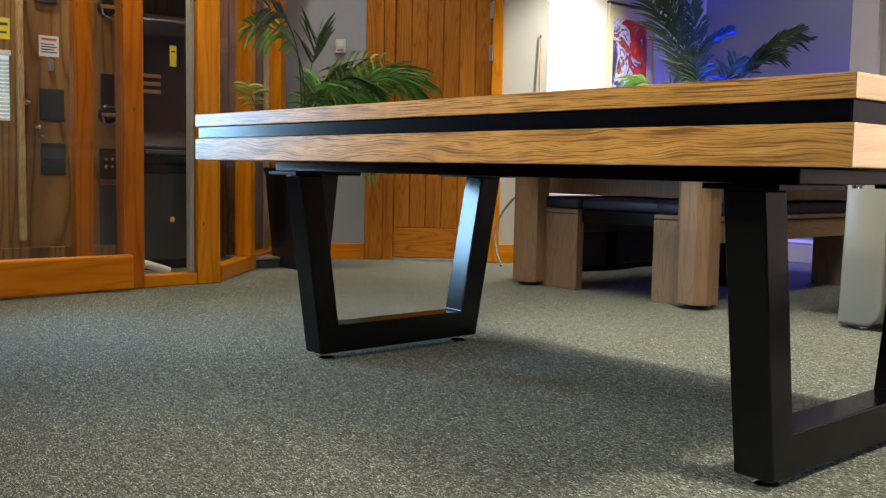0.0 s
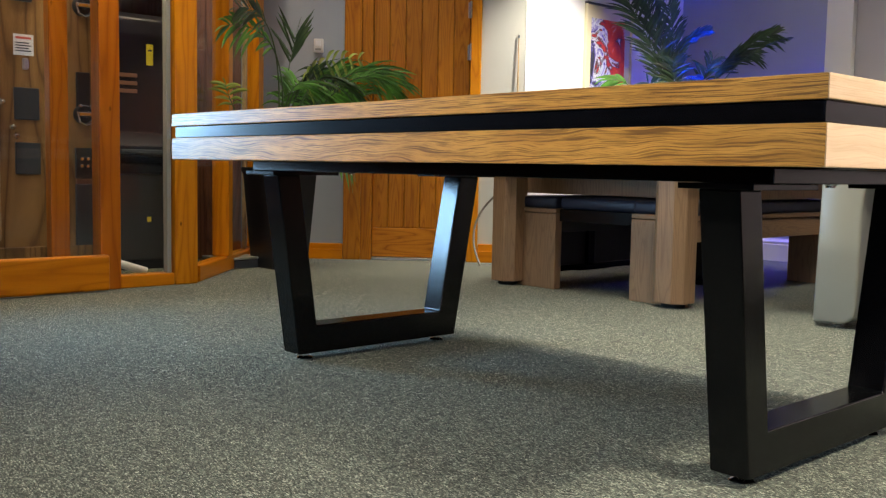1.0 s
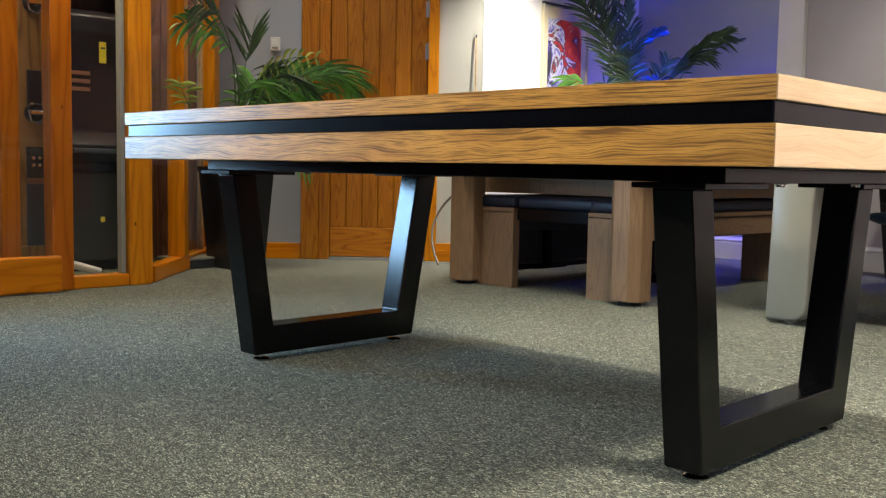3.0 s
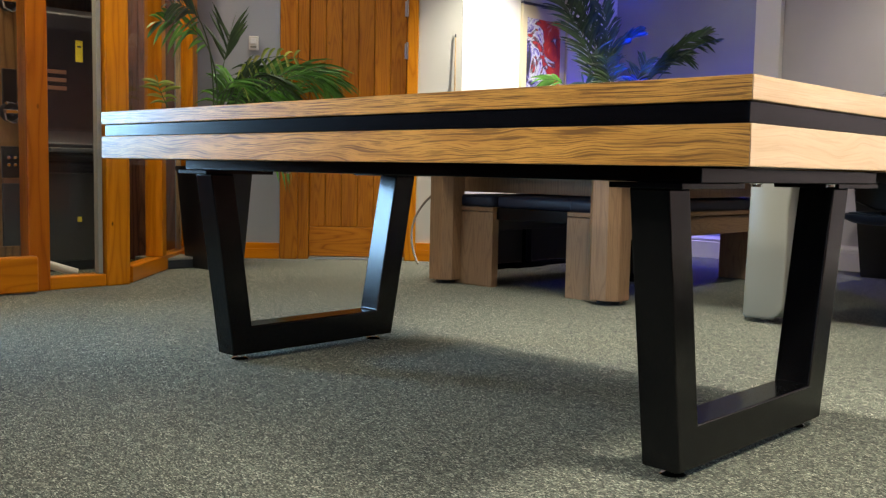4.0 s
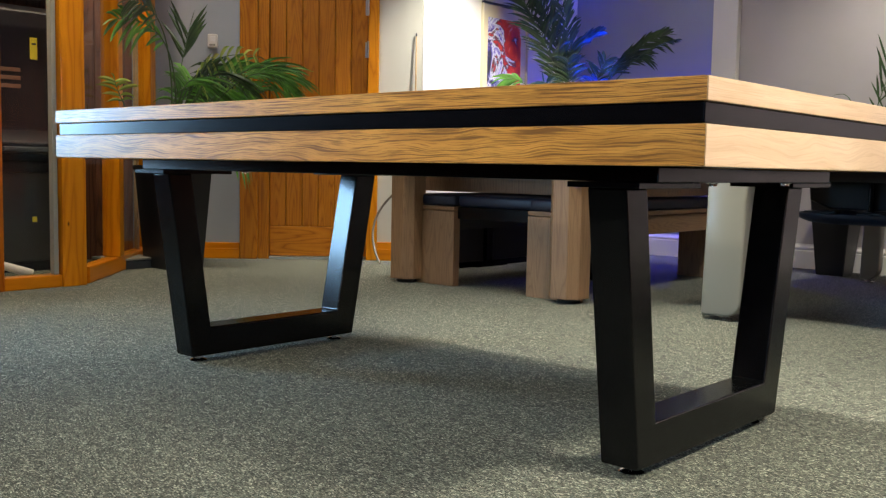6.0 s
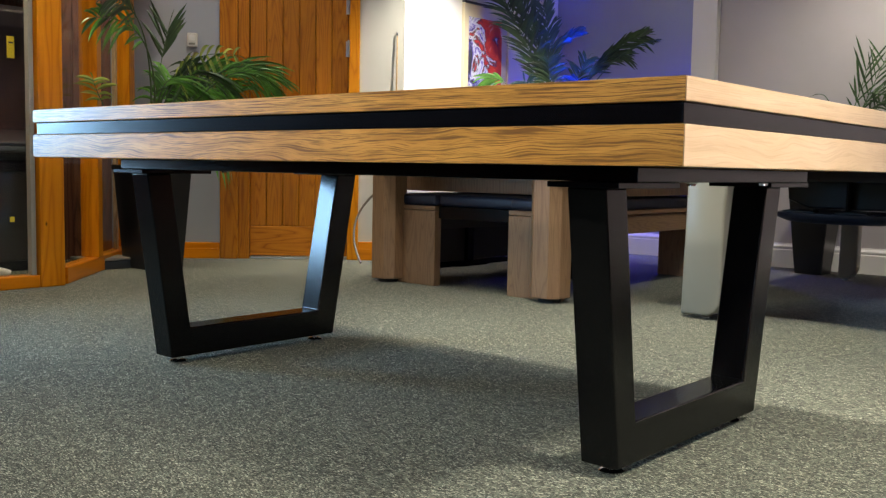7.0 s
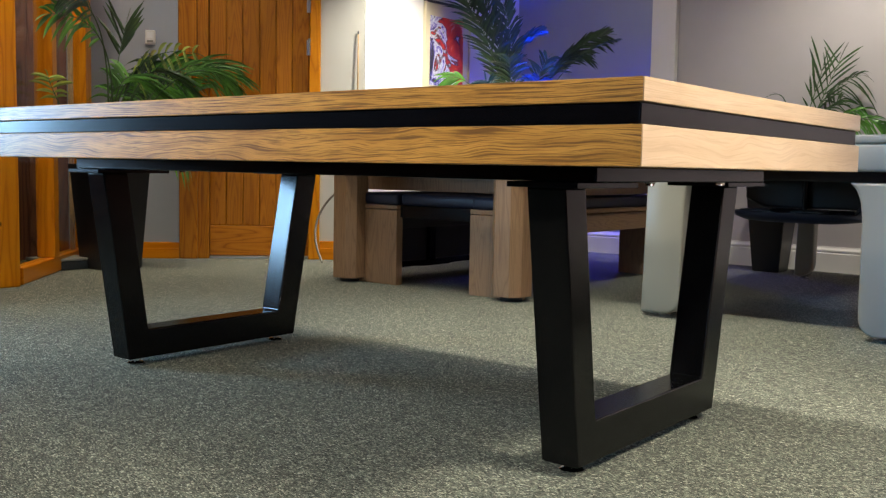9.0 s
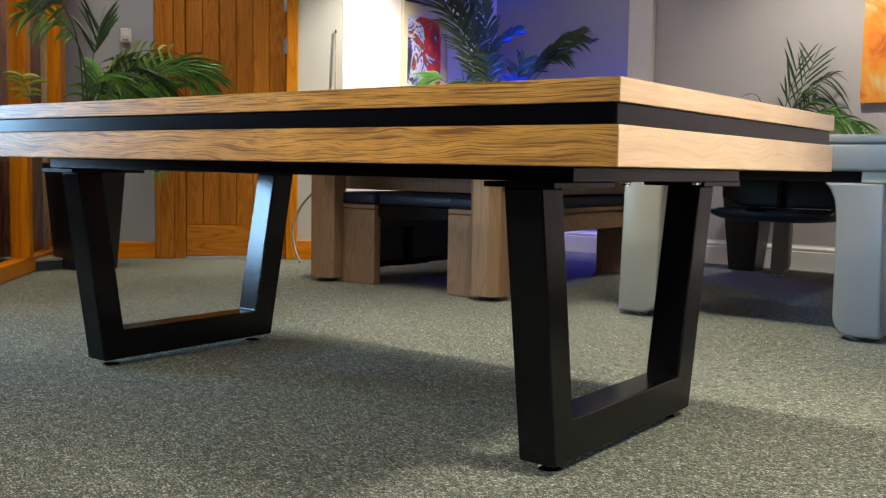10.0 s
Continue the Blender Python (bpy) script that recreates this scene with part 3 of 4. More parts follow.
for n, (a, b) in enumerate(((0.05, 0.559), (0.646, 1.079), (1.111, 1.269))):
    p = structure("window_%d" % (n + 3), box(a, b, 0.0, 0.006, 0.086, CEIL), THINGLASS, "clear fixed glass pane", "glass", GR)
    p.visible_shadow = False

# inside the glazed room
structure("wall_room_back", box(-6.6, -6.5, -4.0, 3.2, 0, CEIL), PANELLING, "dark reddish timber panelling", "wall")
structure("wall_room_end", box(-6.49, -4.03, -0.75, -0.65, 0, CEIL), PANELLING, "dark reddish timber panelling", "wall")
for k in range(9):
    structure("trim_%d" % (k + 5), box(-5.08, -5.05, 1.40 + k * 0.088, 1.486 + k * 0.088, 0, CEIL, 0.006), PANELLING, "reddish tongue and groove board", "panelling")

cabinet = thing("machine_cabinet", pose(-4.62, 0.2, 0), "tall ply-fronted machine cabinet with dark panels and knobs", "cabinet")
part("body", box(-0.35, 0.0, -0.62, 0.555, 0.0, 2.0, 0.01), PLYWOOD, cabinet)
part("plinth", box(0.001, 0.02, -0.62, 0.555, 0.0, 0.16, 0.004), PLYWOOD, cabinet)


def dark_panel(y, z, w, h, mat=SLATE):
    bm = box(0.001, 0.018, y - w / 2, y + w / 2, z - h / 2, z + h / 2, 0.004)
    return part("panel", bm, mat, cabinet, "dark slate-grey inset panel")


dark_panel(0.175, 0.925, 0.13, 0.17)
dark_panel(0.178, 0.635, 0.13, 0.17)
dark_panel(0.15, 1.55, 0.12, 0.18)
dark_panel(0.478, 1.02, 0.075, 0.19, BLACKPLASTIC)
dark_panel(0.478, 0.615, 0.095, 0.17, BLACKPLASTIC)
dark_panel(0.478, 0.27, 0.095, 0.46, SLATE)
for z in (1.475, 0.885):
    knob = lathe([(0.055, 0), (0.055, 0.012), (0.045, 0.03), (0.02, 0.035), (0.018, 0.05), (0.0005, 0.052)], 24)
    kb = part("knob", knob, BLACKPLASTIC, cabinet, "black round knob with a chrome bar", True)
    kb.matrix_local = pose(0.002, 0.48, z, 0, 90, 0)
    part("bar", box(-0.012, 0.012, -0.042, 0.042, 0.036, 0.056, 0.005), CHROME, kb, "chrome turning bar")
    part("loop", tube([(-0.012, -0.040, 0.03), (0.045, -0.036, 0.05), (0.062, 0.0, 0.055), (0.045, 0.036, 0.05), (-0.012, 0.040, 0.03)], 0.006, 8), CHROME, kb, "chrome pull loop", True)
    for sy in (-0.028, 0.028):
        part("screw", lathe([(0.009, 0.03), (0.009, 0.045), (0.0005, 0.048)], 10, None, (-0.045, sy)), CHROME, kb, "bright screw head", True)
for y in (0.462, 0.495):
    for z in (0.60, 0.64):
        part("button", box(0.0185, 0.03, y - 0.009, y + 0.009, z - 0.009, z + 0.009, 0.003), CHROME, cabinet, "chrome push button")
part("badge", box(0.0015, 0.012, 0.435, 0.525, 0.495, 0.525, 0.002), BRONZE, cabinet, "small brass badge")
for y, z in ((0.045, 0.93), (0.095, 0.80), (0.115, 0.755)):
    bulb = part("bulb", lathe([(0.008, 0), (0.014, 0.012), (0.018, 0.03), (0.012, 0.042), (0.0005, 0.047)], 14), CHROME, cabinet, "small round chrome stud", True)
    bulb.matrix_local = pose(0.0, y, z, 0, 90, 0)
part("lock", box(0.001, 0.03, 0.155, 0.185, 1.105, 1.165, 0.008), STEEL, cabinet, "small steel padlock")
part("upright", box(0.002, 0.03, -0.005, 0.03, 0.2, 1.95, 0.004), CUEWOOD, cabinet, "pale wooden upright strip")

notice = thing("notice", pose(-4.618, 0.366, 1.18), "white paper notice with red heading and grey lines", "notice")
part("sheet", box(0, 0.002, -0.052, 0.052, 0, 0.11), PAPER, notice)
part("text_bar", box(0.002, 0.003, -0.04, 0.04, 0.085, 0.097), REDINK, notice, "red bar of small print")
for k in range(4):
    part("text_bar", box(0.002, 0.003, -0.042, 0.04 - 0.012 * (k % 2), 0.02 + k * 0.014, 0.026 + k * 0.014), SLATE, notice, "grey bar of small print")
sticker = thing("warning_sticker", pose(-4.618, 0.138, 1.25), "yellow sticker with small dark print", "sticker")
part("sheet", box(0, 0.002, -0.03, 0.03, 0, 0.11), YELLOW, sticker)
part("text_bar", box(0.002, 0.003, -0.02, 0.02, 0.07, 0.085), SLATE, sticker)
part("text_bar", box(0.002, 0.003, -0.02, 0.015, 0.03, 0.04), SLATE, sticker)

# slats and a glowing pane, added in place of a reflected daylight window
PANEGLOW = glow("added_pane_glow", (0.62, 0.86, 0.92), 0.55)
blind = thing("window_blind", pose(-4.60, 0.10, 0.84), "pale slats standing in for a window reflected in the glass", "blind")
part("headrail", box(0.002, 0.03, -0.17, 0.06, 0.325, 0.35, 0.004), WHITEPLASTIC, blind)
part("pane", box(0.0005, 0.003, -0.165, 0.055, 0.0, 0.324), PANEGLOW, blind, "glowing pane added behind the slats to brighten them")
for k in range(16):
    s = part("slat", box(0.004, 0.02, -0.165, 0.055, 0, 0.002), WHITEPLASTIC, blind)
    s.matrix_local = pose(0, 0, 0.005 + k * 0.02, 0, 55, 0) 

machine = thing("arcade_machine", pose(-4.62, 1.01, 0), "dark upright games machine with bronze stripes", "machine")
prof = [(-0.62, 0.0), (0.0, 0.0), (0.0, 0.62), (0.09, 0.66), (0.09, 0.72), (-0.03, 0.80), (-0.03, 1.36), (-0.07, 1.46), (-0.16, 1.50), (-0.62, 1.50)]
part("case", prism(prof, -0.165, 0.36, "y", 0.012), MACHINE, machine)
part("control_shelf", box(0.0, 0.115, -0.16, 0.355, 0.675, 0.70, 0.006), SLATE, machine, "grey control shelf")
for z in (1.035, 1.08, 1.125):
    part("stripe", box(-0.029, -0.024, -0.155, 0.0, z - 0.011, z + 0.011, 0.002), BRONZE, machine, "dull bronze stripe")
part("lower_panel", box(0.001, 0.012, -0.14, 0.33, 0.06, 0.56, 0.005), BLACKPLASTIC, machine)
tag = part("label", box(-0.028, -0.022, 0.055, 0.095, 1.19, 1.31), YELLOW, machine, "yellow hanging label")
part("text_bar", box(-0.0218, -0.021, 0.063, 0.087, 1.27, 1.28), SLATE, tag)
part("label", box(0.013, 0.017, 0.035, 0.06, 0.28, 0.31), YELLOW, machine, "small yellow sticker")
part("plate", box(0.091, 0.10, 0.125, 0.20, 0.70, 0.74, 0.002), PAPER, machine, "pale metal plate")
solid("white_pipe", tube([(-4.28, 0.60, 0.125), (-4.22, 0.86, 0.035)], 0.022, 16), WHITEPLASTIC, "white plastic pipe leaning on the floor behind glass", "pipe", smooth=True)
boxb = thing("storage_box", pose(-4.5, 1.55, 0), "low grey-blue box on the floor behind glass", "box")
part("body", box(-0.12, 0.12, -0.14, 0.14, 0, 0.05, 0.006), SLATE, boxb)
part("lid", box(-0.125, 0.125, -0.145, 0.145, 0.051, 0.065, 0.004), GREYLACQ, boxb)


# ---- the dining pool table ----
L, W, H = 2.171, 1.203, 0.78


def fascia(x0, x1, y0, y1, z0, z1, side, t=0.04, gap=0.0006):
    """One mitred board of the rim; side is s, n, e or w."""
    if side == "s":
        o = [(x0 + gap, y0), (x1 - gap, y0), (x1 - t - gap, y0 + t), (x0 + t + gap, y0 + t)]
    elif side == "n":
        o = [(x0 + gap, y1), (x1 - gap, y1), (x1 - t - gap, y1 - t), (x0 + t + gap, y1 - t)]
    elif side == "e":
        o = [(x1, y0 + gap), (x1, y1 - gap), (x1 - t, y1 - t - gap), (x1 - t, y0 + t + gap)]
    else:
        o = [(x0, y0 + gap), (x0, y1 - gap), (x0 + t, y1 - t - gap), (x0 + t, y0 + t + gap)]
    return prism(o, z0, z1, "z", 0.0018)


table = thing("pool_table", pose(0, 0, 0), "oak-topped dining pool table on black steel frame legs", "table")
# e and w boards use the paler oak with the light in its colour
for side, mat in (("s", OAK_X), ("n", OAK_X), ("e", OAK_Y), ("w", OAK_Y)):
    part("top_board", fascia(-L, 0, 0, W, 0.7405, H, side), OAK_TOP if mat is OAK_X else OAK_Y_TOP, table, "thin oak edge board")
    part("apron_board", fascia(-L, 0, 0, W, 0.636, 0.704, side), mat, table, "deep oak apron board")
    part("band", fascia(-L + 0.008, -0.008, 0.008, W - 0.008, 0.7045, 0.740, side), BAND, table, "recessed black band")
for k in range(3):
    x0 = -L + 0.041 + k * 0.6967
    part("top_panel", box(x0, x0 + 0.6957, 0.041, W - 0.041, 0.7415, H - 0.0005, 0.0015), OAK_X, table, "oak dining top panel")
part("base_panel", box(-L + 0.041, -0.041, 0.041, W - 0.041, 0.64, 0.70), BLACK, table)
FX, FY = 0.186, 0.186
part("subframe", box(-L + FX, -FX, FY, W - 0.158, 0.606, 0.6355, 0.002), BLACK, table, "black steel subframe")


def leg_frame(xa):
    """A trapezoid frame of box section standing across the table."""
    d = 0.0885
    zi, zt = 0.112, 0.594
    outer = [(0.266, 0.022), (0.939, 0.022), (1.045, zt), (0.184, zt)]
    inner = [(0.334, zi), (0.864, zi), (0.953, zt), (0.265, zt)]
    o = [outer[3], outer[0], outer[1], outer[2], inner[2], inner[1], inner[0], inner[3]]
    leg = part("leg", prism(o, xa - d, xa, "x", 0.0045, seg=4), BLACK, table, "black powder-coated steel frame leg")
    for s in (0.25, W - 0.25):
        part("mounting_plate", box(xa - d - 0.01, xa + 0.06, s - 0.12, s + 0.12, 0.5945, 0.6055, 0.001), BLACK, leg)
    for s in (0.316, 0.889):
        foot = lathe([(0.026, 0.0), (0.027, 0.003), (0.022, 0.007), (0.008, 0.009), (0.008, 0.0225)], 20, None, (xa - d / 2, s))
        part("levelling_foot", foot, CHROME, leg, "chrome levelling foot", True)
    for s in (0.42, W - 0.42):
        bolt = lathe([(0.010, 0.599), (0.010, 0.6035), (0.014, 0.6055)], 14, None, (xa + 0.06, s))
        part("bolt", bolt, CHROME, leg, "chrome bolt head", True)
    return leg


leg_frame(-0.253)
leg_frame(-1.834)


# ---- greyed oak table with benches ----
def eight(x, y, w, ch):
    h = w / 2
    return [(x - h + ch, y - h), (x + h - ch, y - h), (x + h, y - h + ch), (x + h, y + h - ch), (x + h - ch, y + h), (x - h + ch, y + h), (x - h, y + h - ch), (x - h, y - h + ch)]


brown = thing("pool_table", pose(-2.37, 3.2, 0), "greyed-oak pool table on broad chamfered legs", "table")
for sx in (-0.571, 0.501):
    for sy in (-0.835, 0.98):
        lg = part("leg", prism(eight(sx, sy, 0.174, 0.043), 0.022, 0.66, "z", 0.003), GREYOAK, brown, "chamfered greyed-oak leg")
        part("foot", lathe([(0.055, 0), (0.055, 0.022)], 16, None, (sx, sy)), RUBBER, lg)
part("body", box(-0.66, 0.66, -0.95, 1.1, 0.66, 0.72, 0.004), GREYOAK_Y, brown)
part("cabinet_body", box(-0.77, 0.56, -0.60, 0.80, 0.497, 0.659, 0.004), GREYOAK, brown)
part("rail", box(-0.68, 0.68, -0.97, 1.12, 0.7205, 0.775, 0.006), GREYOAK_Y, brown)
part("cloth", box(-0.55, 0.55, -0.84, 0.99, 0.7755, 0.779, 0.001), NAVY, brown, "dark playing cloth")


def bench(x0, x1, y0, y1, label, inner=GREYOAK_Y):
    b = thing("bench", pose((x0 + x1) / 2, y0, 0), label, "bench", "benches under the greyed-oak table")
    h, n = (x1 - x0) / 2, y1 - y0
    part("leg", box(-h, h, 0, 0.05, 0, 0.398, 0.003), GREYOAK, b, "broad greyed-oak panel leg")
    part("leg", box(-h, h, n - 0.10, n, 0, 0.398, 0.003), GREYOAK, b, "broad greyed-oak panel leg")
    part("apron", box(-h + 0.01, -h + 0.035, 0.051, n - 0.101, 0.30, 0.398, 0.003), GREYOAK_Y, b)
    part("apron", box(h - 0.035, h - 0.01, 0.051, n - 0.101, 0.30, 0.398, 0.003), inner, b)
    part("seat_board", box(-h, h, 0, n, 0.402, 0.424, 0.003), GREYOAK_Y, b)
    part("cushion", box(-h + 0.003, h - 0.003, 0.003, n - 0.003, 0.4245, 0.486, 0.02, seg=4), NAVY, b, "navy leatherette seat cushion", True)
    return b


# inner apron is coloured dark for the shade between the benches
bench_a = bench(-2.93, -2.625, 2.385, 3.98, "greyed-oak bench with a navy leatherette cushion", DARKPANEL)
part("back_panel", box(-0.135, -0.115, 0.052, 1.49, 0.085, 0.299, 0.003), DARKPANEL, bench_a, "dark closing panel")
part("bracket", box(-0.114, -0.085, 0.57, 0.625, 0.085, 0.299, 0.003), BLACK, bench_a, "black steel bracket")
part("bracket_foot", box(-0.114, -0.06, 0.46, 0.74, 0.052, 0.0845, 0.004), BLACK, bench_a)
part("plinth", box(-0.14, -0.11, 0.052, 1.49, 0.05, 0.084, 0.002), BLACK, bench_a)
bench(-2.125, -1.82, 2.365, 4.00, "greyed-oak bench with a navy leatherette cushion")
bench_c = thing("bench", pose(-2.375, 2.41, 0), "dark navy upholstered bench between two oak benches", "bench", "benches under the greyed-oak table")
part("cushion", box(-0.247, 0.247, 0.0, 1.25, 0.4245, 0.486, 0.02, seg=4), NAVY, bench_c, "navy leatherette seat cushion", True)
part("seat_board", box(-0.247, 0.247, 0.0, 1.25, 0.36, 0.424, 0.003), BLACK, bench_c)
part("leg", box(-0.03, 0.03, 0.88, 0.94, 0.03, 0.359, 0.004), BLACK, bench_c, "black steel pedestal")
part("foot", box(-0.11, 0.11, 0.82, 1.02, 0, 0.03, 0.006), BLACK, bench_c, "black steel foot plate")


# ---- pale grey pool table ----
grey = thing("pool_table", pose(-0.66, 2.37, 0), "pale grey lacquered pool table on slab legs", "table")


def slab_leg(x0, x1, y0, y1, inner):
    """A slab leg whose lower corner on the table's inner side is well rounded."""
    r, pts = 0.07, []
    if inner == "right":
        pts = [(x0 - 0.006, 0.018), (x1 - r, 0.018)] + [(x1 - r + r * math.sin(a), 0.018 + r - r * math.cos(a)) for a in (0.3, 0.6, 0.9, 1.2, 1.57)] + [(x1 + 0.004, 0.50), (x1 + 0.010, 0.56), (x1 + 0.026, 0.6), (x0 + 0.006, 0.6)]
    else:
        pts = [(x1 + 0.006, 0.018), (x0 + r, 0.018)] + [(x0 + r - r * math.sin(a), 0.018 + r - r * math.cos(a)) for a in (0.3, 0.6, 0.9, 1.2, 1.57)] + [(x0 - 0.004, 0.47), (x0 - 0.012, 0.53), (x0 - 0.030, 0.575), (x0 - 0.055, 0.6), (x1 - 0.006, 0.6)]
    lg = part("leg", prism(pts, y0, y1, "y", 0.012, seg=3), GREYLACQ, grey, "pale grey lacquered slab leg", True)
    part("foot", lathe([(0.03, 0), (0.03, 0.008), (0.012, 0.010), (0.012, 0.019)], 16, None, ((x0 + x1) / 2 - 0.01, (y0 + y1) / 2)), CHROME, lg)


slab_leg(-0.535, -0.36, 0.018, 0.16, "right")
slab_leg(0.36, 0.53, 0.018, 0.16, "left")
slab_leg(-0.55, -0.45, 2.04, 2.12, "right")
slab_leg(0.43, 0.54, 2.04, 2.20, "left")
part("subframe", box(-0.60, 0.44, 0.02, 2.2, 0.60, 0.641, 0.003), BLACK, grey)
part("subframe", box(0.441, 0.62, 0.02, 2.2, 0.60, 0.641, 0.003), BEIGE, grey, "beige underside edge")
part("body", box(-0.66, 0.66, 0.0, 2.26, 0.642, 0.745, 0.012, seg=3), GREYLACQ, grey, "", True)
part("rail", box(-0.664, 0.664, -0.004, 2.264, 0.7455, 0.779, 0.008, seg=3), GREYLACQ, grey, "", True)

tray = thing("ball_tray", pose(-0.85, 3.42, 0), "dark oval ball tray hung under the pale grey table", "tray")


def oval(rx, ry, n=40, p=2.6):
    out = []
    for i in range(n):
        a = 2 * math.pi * i / n
        c, s = math.cos(a), math.sin(a)
        out.append((rx * math.copysign(abs(c) ** (2 / p), c), ry * math.copysign(abs(s) ** (2 / p), s)))
    return out


bm = bmesh.new()
rings = []
for sc, z in ((0.62, 0.392), (0.84, 0.400), (0.97, 0.418), (1.0, 0.432), (1.0, 0.442), (0.965, 0.446), (0.90, 0.436), (0.3, 0.428)):
    rings.append([bm.verts.new((x * sc, y * sc, z)) for x, y in oval(0.315, 0.26, p=3.4)])
for a, c in zip(rings, rings[1:]):
    for i in range(40):
        bm.faces.new((a[i], a[(i + 1) % 40], c[(i + 1) % 40], c[i]))
bm.faces.new(rings[0]), bm.faces.new(rings[-1])
part("dish", bm, NAVY, tray, "dark navy shallow oval dish", True)
part("post", lathe([(0.014, 0.43), (0.014, 0.60)], 14), BLACK, tray, "black hanger post", True)
part("knob", lathe([(0.012, 0.446), (0.016, 0.452), (0.012, 0.460), (0.0005, 0.462)], 12, None, (-0.075, -0.235)), CHROME, tray, "small chrome stud", True)
for sx in (-0.155, 0.09):
    part("lid", box(sx - 0.075, sx + 0.075, -0.25, -0.15, 0.4465, 0.456, 0.004), SLATE, tray, "blue-grey inset lid")
part("hood", prism([(-0.31, 0.50), (-0.20, 0.456), (0.24, 0.456), (0.34, 0.50), (0.36, 0.599), (-0.31, 0.599)], 0.02, 0.25, "y", 0.012), BLACKPLASTIC, tray, "black plastic ball hopper")
part("rim", prism([(0.30, 0.44), (0.36, 0.50), (0.372, 0.56), (0.352, 0.56), (0.335, 0.50), (0.285, 0.452)], -0.20, 0.0, "y", 0.004), NAVY, tray, "upturned rim of the dish")


# ---- pictures ----
picture = thing("framed_picture", pose(-3.709, 4.13, 1.06), "red and blue abstract print in a cream mount", "picture")
for a, b, c, d in ((-0.265, 0.265, 0.735, 0.75), (-0.265, 0.265, 0, 0.015)):
    part("frame", box(0, 0.025, a, b, c, d, 0.003), SLATE, picture, "thin dark frame edge")
for a, b in ((-0.265, -0.25), (0.25, 0.265)):
    part("frame", box(0, 0.025, a, b, 0.0152, 0.7348, 0.003), CREAM, picture, "thin pale frame edge")
part("mount", box(0.002, 0.012, -0.249, 0.249, 0.016, 0.734), CREAM, picture, "cream mount")
part("print", box(0.0125, 0.014, -0.20, 0.185, 0.155, 0.645), ART_RED, picture, "red, white and blue abstract print")

canvas = thing("canvas_painting", pose(-0.30, YN - 0.001, 1.07), "large orange abstract canvas on the grey wall", "painting")
part("stretcher", box(-0.58, 0.58, -0.018, 0.0, 0.002, 0.95), CUEWOOD, canvas)
part("canvas", box(-0.585, 0.585, -0.036, -0.0185, 0, 0.955, 0.004), ART_ORANGE, canvas, "orange painted canvas")


# ---- palms ----
def planter(x, y, label, h=0.61, rb=0.085, rt=0.135):
    p = thing("planter", pose(x, y, 0), label, "planter", "tall black planters")
    bm = bmesh.new()
    prof = ((rb, 0.0), (rt, h - 0.03), (rt + 0.008, h - 0.03), (rt + 0.008, h), (rt - 0.012, h), (rt - 0.015, h - 0.05))
    rings = [[bm.verts.new((r * sx, r * sy, z)) for sx, sy in ((-1, -1), (1, -1), (1, 1), (-1, 1))] for r, z in prof]
    for a, c in zip(rings, rings[1:]):
        for i in range(4):
            bm.faces.new((a[i], a[(i + 1) % 4], c[(i + 1) % 4], c[i]))
    bm.faces.new(rings[0]), bm.faces.new(rings[-1])
    bmesh.ops.bevel(bm, geom=list(bm.edges), offset=0.004, segments=2, affect="EDGES")
    part("pot", bm, PLANTER, p)
    part("soil", box(-rt + 0.02, rt - 0.02, -rt + 0.02, rt - 0.02, h - 0.049, h - 0.03, 0.004), SOIL, p)
    return p


def leaflet(bm, base, along, droop, length, width, open_to=Vector((0, 0, 1))):
    """A narrow folded blade of five sections that bends under its weight; its flat side opens to a direction."""
    along = along.normalized()
    side = along.cross(open_to)
    side = side.normalized() if side.length > 0.05 else Vector((1, 0, 0))
    up = side.cross(along)
    rows = []
    for i in range(6):
        s = i / 5
        c = base + along * (length * s) + Vector((0, 0, -droop * length * s * s))
        w = width * (math.sin(math.pi * min(1, 0.12 + 0.80 * s)) ** 0.8 if s < 1 else 0.04)
        rows.append((bm.verts.new(c - side * w + up * w * 0.35), bm.verts.new(c), bm.verts.new(c + side * w + up * w * 0.35)))
    for a, b in zip(rows, rows[1:]):
        bm.faces.new((a[0], a[1], b[1], b[0]))
        bm.faces.new((a[1], a[2], b[2], b[1]))


